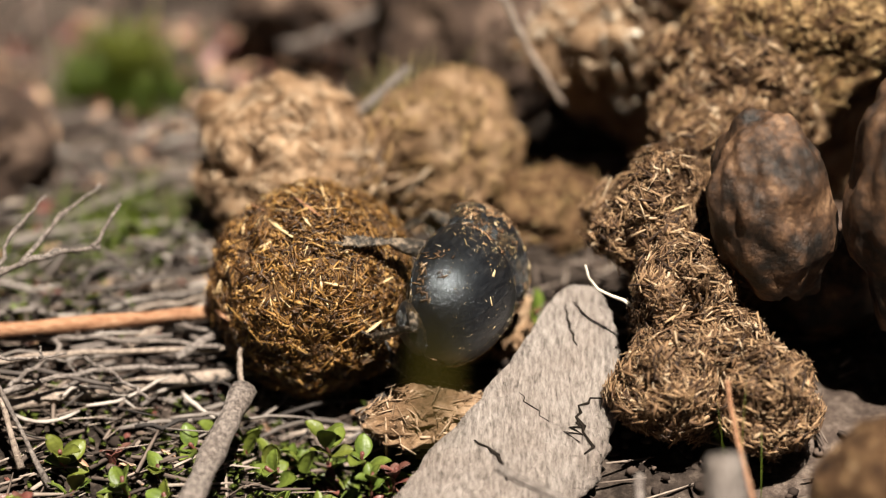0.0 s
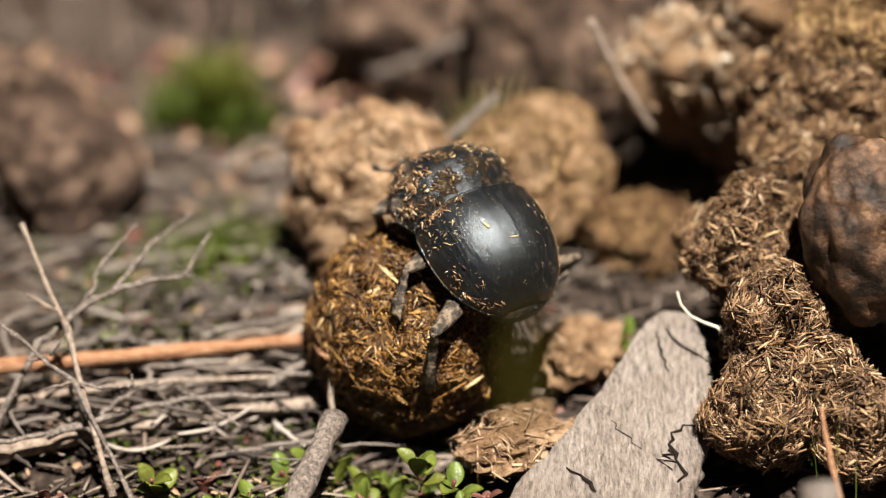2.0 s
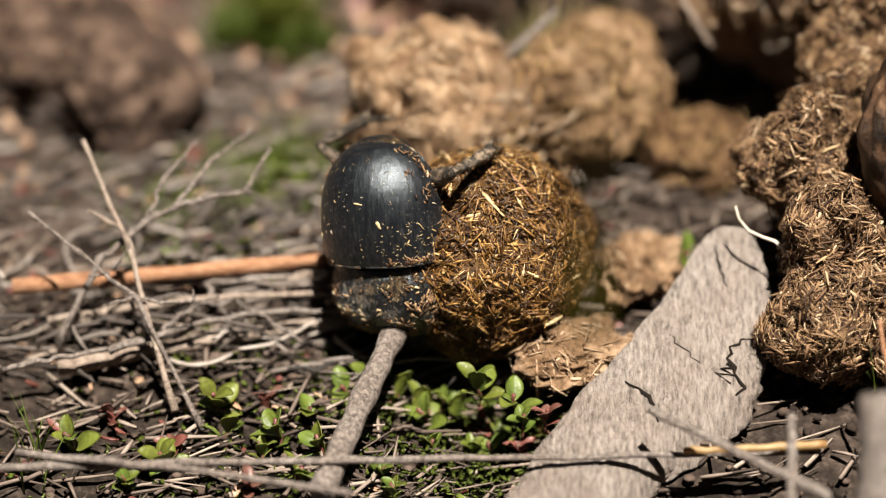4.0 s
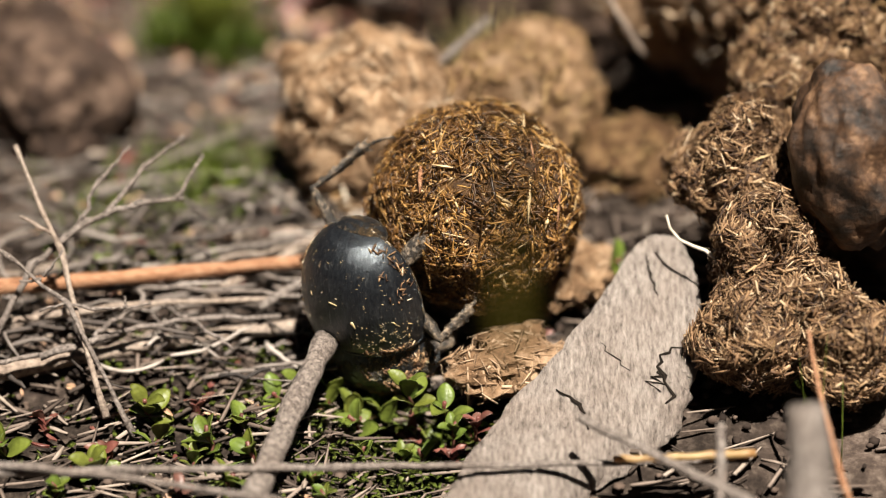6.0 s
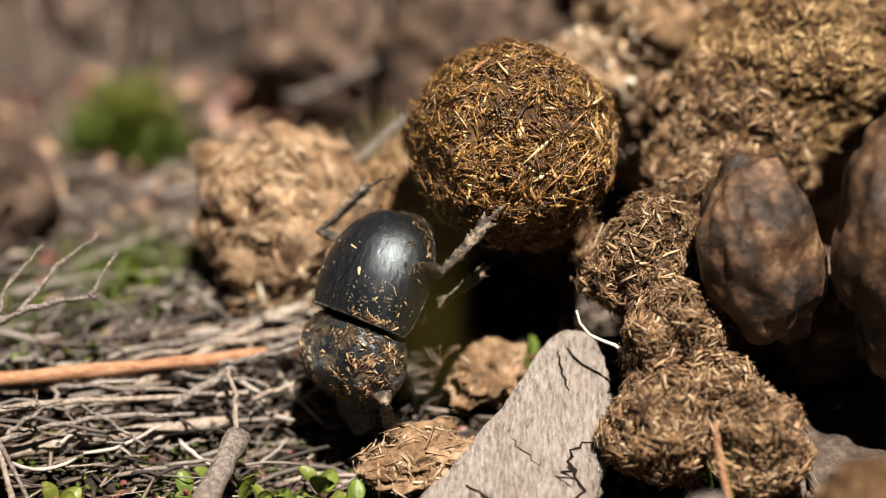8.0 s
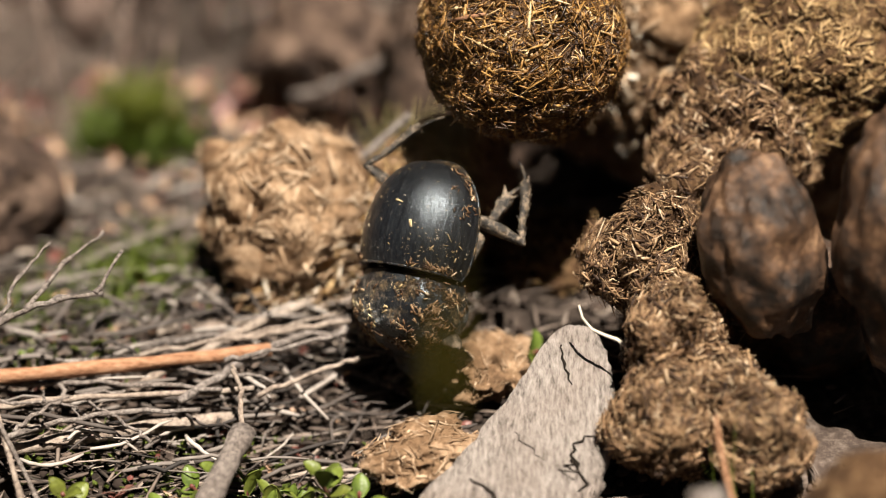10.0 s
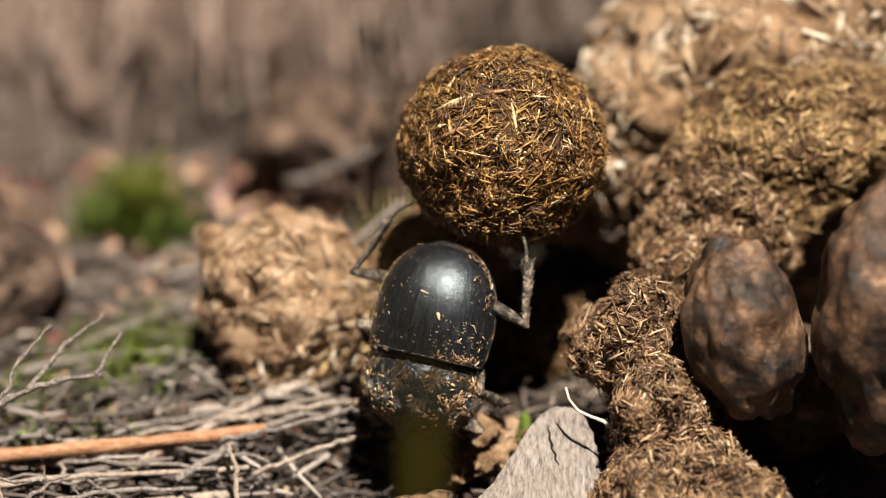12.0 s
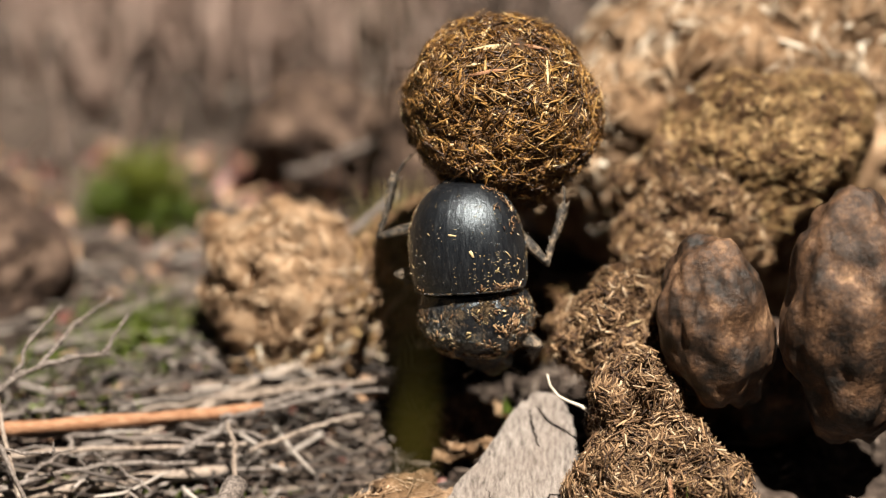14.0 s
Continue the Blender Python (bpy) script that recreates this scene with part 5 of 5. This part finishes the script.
# feet: t, the foot in the beetle's space (mm), and the way in which the knee points
HOLDS = {
    ("hind", 1): [
        (0, -17.2, -3.8, -16.0, -0.64, -0.27, 0.72),
        (0.5, -23.7, 2.5, -20.1, 0.45, 0.45, 0.77),
        (1, -27.3, 18.2, -12.1, 0.90, 0.28, 0.33),
        (1.5, -24.5, 11.8, -19.8, 0.69, 0.12, 0.71),
        (2, -24.3, 14.2, -20.7, 0.57, 0.24, 0.78),
        (2.5, -24.6, 10.4, -27.0, 0.67, 0.36, 0.65),
        (3, -23.6, 8.5, -17.7, 0.77, -0.18, 0.61),
        (3.5, -15.6, 20.2, -12.0, 0.11, 0.99, -0.05),
        (5.8, -24.0, 3.3, -30.6, 0.03, 0.87, 0.49),
        (6, -29.7, 15.0, -27.6, 0.37, 0.54, 0.76),
        (6.5, -23.6, 16.0, -22.6, 0.29, 0.73, 0.62),
        (7, -20.7, 20.2, -19.1, 0.54, 0.34, 0.77),
        (7.5, -20.5, 16.3, -18.8, 0.85, 0.08, 0.52),
        (8, -31.3, 18.3, -3.5, 0.72, -0.25, 0.65),
        (10.3, -28.2, 10.8, -10.3, 0.92, -0.17, 0.34),
        (10.5, -28.3, 12.6, -5.8, 0.94, -0.03, 0.33),
        (11, -24.8, 15.5, 1.4, 0.97, 0.25, 0.01),
        (11.5, -31.2, 14.6, 4.0, 0.97, 0.24, 0.08),
        (12, -28.8, 12.9, -1.7, 0.92, 0.37, 0.16),
        (12.5, -32.0, 14.7, 5.3, 0.93, 0.33, 0.14),
        (13, -30.5, 14.9, 0.2, 0.90, 0.34, 0.27),
        (13.5, -27.2, 14.3, -2.8, 0.94, 0.29, 0.18),
        (14, -21.6, 17.4, -11.6, 0.94, 0.17, 0.28),
    ],
    ("hind", -1): [
        (0, -17.0, -3.0, -13.0, 0.30, -0.10, -0.60),
        (2.2, -17.0, -3.0, -13.0, 0.30, -0.10, -0.60),
        (2.5, -24.0, -11.0, -19.7, 0.05, -0.63, 0.78),
        (5.8, -23.5, -9.9, -27.2, -0.21, -0.52, 0.83),
        (6, -27.4, -7.4, -22.9, -0.12, -0.61, 0.79),
        (6.5, -23.4, 2.5, -26.3, -0.35, -0.91, 0.23),
        (7, -24.9, -16.9, -20.4, 0.31, -0.17, 0.94),
        (7.5, -28.5, 6.5, -7.1, -0.97, 0.07, 0.25),
        (8, -29.2, -8.6, 0.9, -0.41, -0.33, 0.85),
        (10.3, -32.6, 0.7, 1.6, -0.05, -0.60, 0.80),
        (11, -28.4, 0.9, 5.5, 0.40, -0.76, 0.51),
        (12, -29.5, -11.9, -2.2, 0.38, -0.72, 0.59),
        (12.5, -29.9, -10.3, -1.1, 0.08, -0.66, 0.74),
        (13, -31.0, -11.6, -5.6, 0.13, -0.79, 0.60),
        (13.5, -31.5, -11.8, -3.1, 0.28, -0.70, 0.66),
        (14, -27.9, -13.5, -4.8, 0.24, -0.70, 0.67),
    ],
    ("middle", 1): [
        (0, -16.8, 14.5, -22.4, 0.42, 0.23, 0.88),
        (0.5, -3.3, 20.1, -16.7, 0.36, -0.05, 0.93),
        (1, 5.3, 9.9, -10.4, 0.55, 0.75, 0.36),
        (1.5, -8.5, 22.3, -13.6, 0.61, -0.30, 0.73),
        (2, -13.6, 18.6, -12.0, 0.64, 0.38, 0.67),
        (2.5, -0.4, 20.0, -18.3, -0.12, 0.72, 0.69),
        (3, -5.4, 18.3, -17.8, 0.58, -0.19, 0.79),
        (3.5, -1.4, 25.2, -6.8, 0.96, -0.10, 0.27),
        (5.8, -10.6, 18.6, -17.4, 0.11, 0.05, 0.99),
        (6, -7.1, 18.0, -11.4, 0.26, 0.61, 0.75),
        (6.5, 4.0, 13.3, -2.1, -0.37, 0.42, 0.83),
        (7, 1.9, 14.5, -9.4, -0.87, -0.20, -0.45),
        (7.5, -5.5, 5.3, -12.4, -0.99, 0.12, 0.06),
        (8, -23.8, 11.3, -14.8, 0.15, 0.56, 0.81),
        (10.3, -23.1, 10.3, -10.0, -0.02, -0.31, 0.95),
        (11, -16.1, 16.6, -10.2, -0.74, 0.43, 0.52),
        (11.5, 1.3, 20.9, -15.0, 0.15, -0.09, 0.98),
        (12, 4.8, 15.9, -11.6, 0.49, 0.36, 0.80),
        (12.5, -20.8, 17.4, -9.6, 0.74, 0.61, 0.29),
        (13, -4.7, 18.6, -10.7, 0.73, 0.20, 0.65),
        (13.5, -12.3, 11.6, -10.9, -0.49, 0.28, 0.82),
        (14, 6.9, 11.8, -8.6, 0.86, 0.21, 0.47),
    ],
}


def motions():
    ball_rows = [(t, pose(*r)) for t, *r in BALL_ROWS]
    body_rows = [(t, pose(*r)) for t, *r in BEETLE_ROWS]
    walk(ball, ball_rows)
    walk(beetle, body_rows)
    walk(blade, [(t, pose(*r)) for t, *r in BLADE_ROWS])
    rest = {"front": Vector((13, 9, -10)) * MM, "middle": Vector((1, 16, -10)) * MM, "hind": Vector((-27, 12, -5)) * MM}
    times = [0.25 * i for i in range(57)]
    for name, sign, leg, shin, root, fl, tl in legs:
        frows, srows = [], []
        for t in times:
            m = at_time(body_rows, t)
            to_body = m.inverted()
            c = to_body @ at_time(ball_rows, t).translation
            swing = 1.6 * MM * math.sin(2.6 * t * math.pi / 2 + sign * 1.3 + len(name))
            want = Vector((rest[name].x + swing, sign * rest[name].y, rest[name].z + 0.5 * swing))
            v = want - c
            hold = c + v.normalized() * 18.0 * MM
            close = max(0.0, min(1.0, (36 * MM - (c - Vector((-10, 0, -4)) * MM).length) / (13 * MM)))
            if name == "hind" and c.x < -8 * MM:
                grip = Vector((0.9 - 0.75 * close, sign * (0.35 + 0.5 * close), 0.25 + 0.25 * close)).normalized()
                hold = want = c + grip * 18.2 * MM
            tip = hold if (hold - root).length < (fl + tl) * 1.02 and (hold - want).length < 15 * MM else want
            out = Vector((0.25 if name == "front" else -0.1, sign * 1.0, 0.55 if name != "hind" else 0.35))
            held = HOLDS.get((name, sign))
            if held and held[0][0] <= t <= held[-1][0]:
                w = [np.interp(t, [h[0] for h in held], [h[q] for h in held]) for q in range(1, 7)]
                tip = Vector(w[:3]) * MM
                if (tip - c).length < 20.4 * MM:
                    tip = c + (tip - c).normalized() * 20.4 * MM
                away = ((root + tip) * 0.5 - c).normalized()
                out = Vector(w[3:]) + Vector((0, sign * 0.5, -0.2)) + away * 0.9
            f, s = bend_leg(root, tip, fl, tl, out)
            frows.append((t, Matrix.Translation(root) @ f.to_4x4()))
            srows.append((t, Matrix.Translation((fl, 0, 0)) @ s.to_4x4()))
        walk(leg, frows)
        walk(shin, srows)


motions()
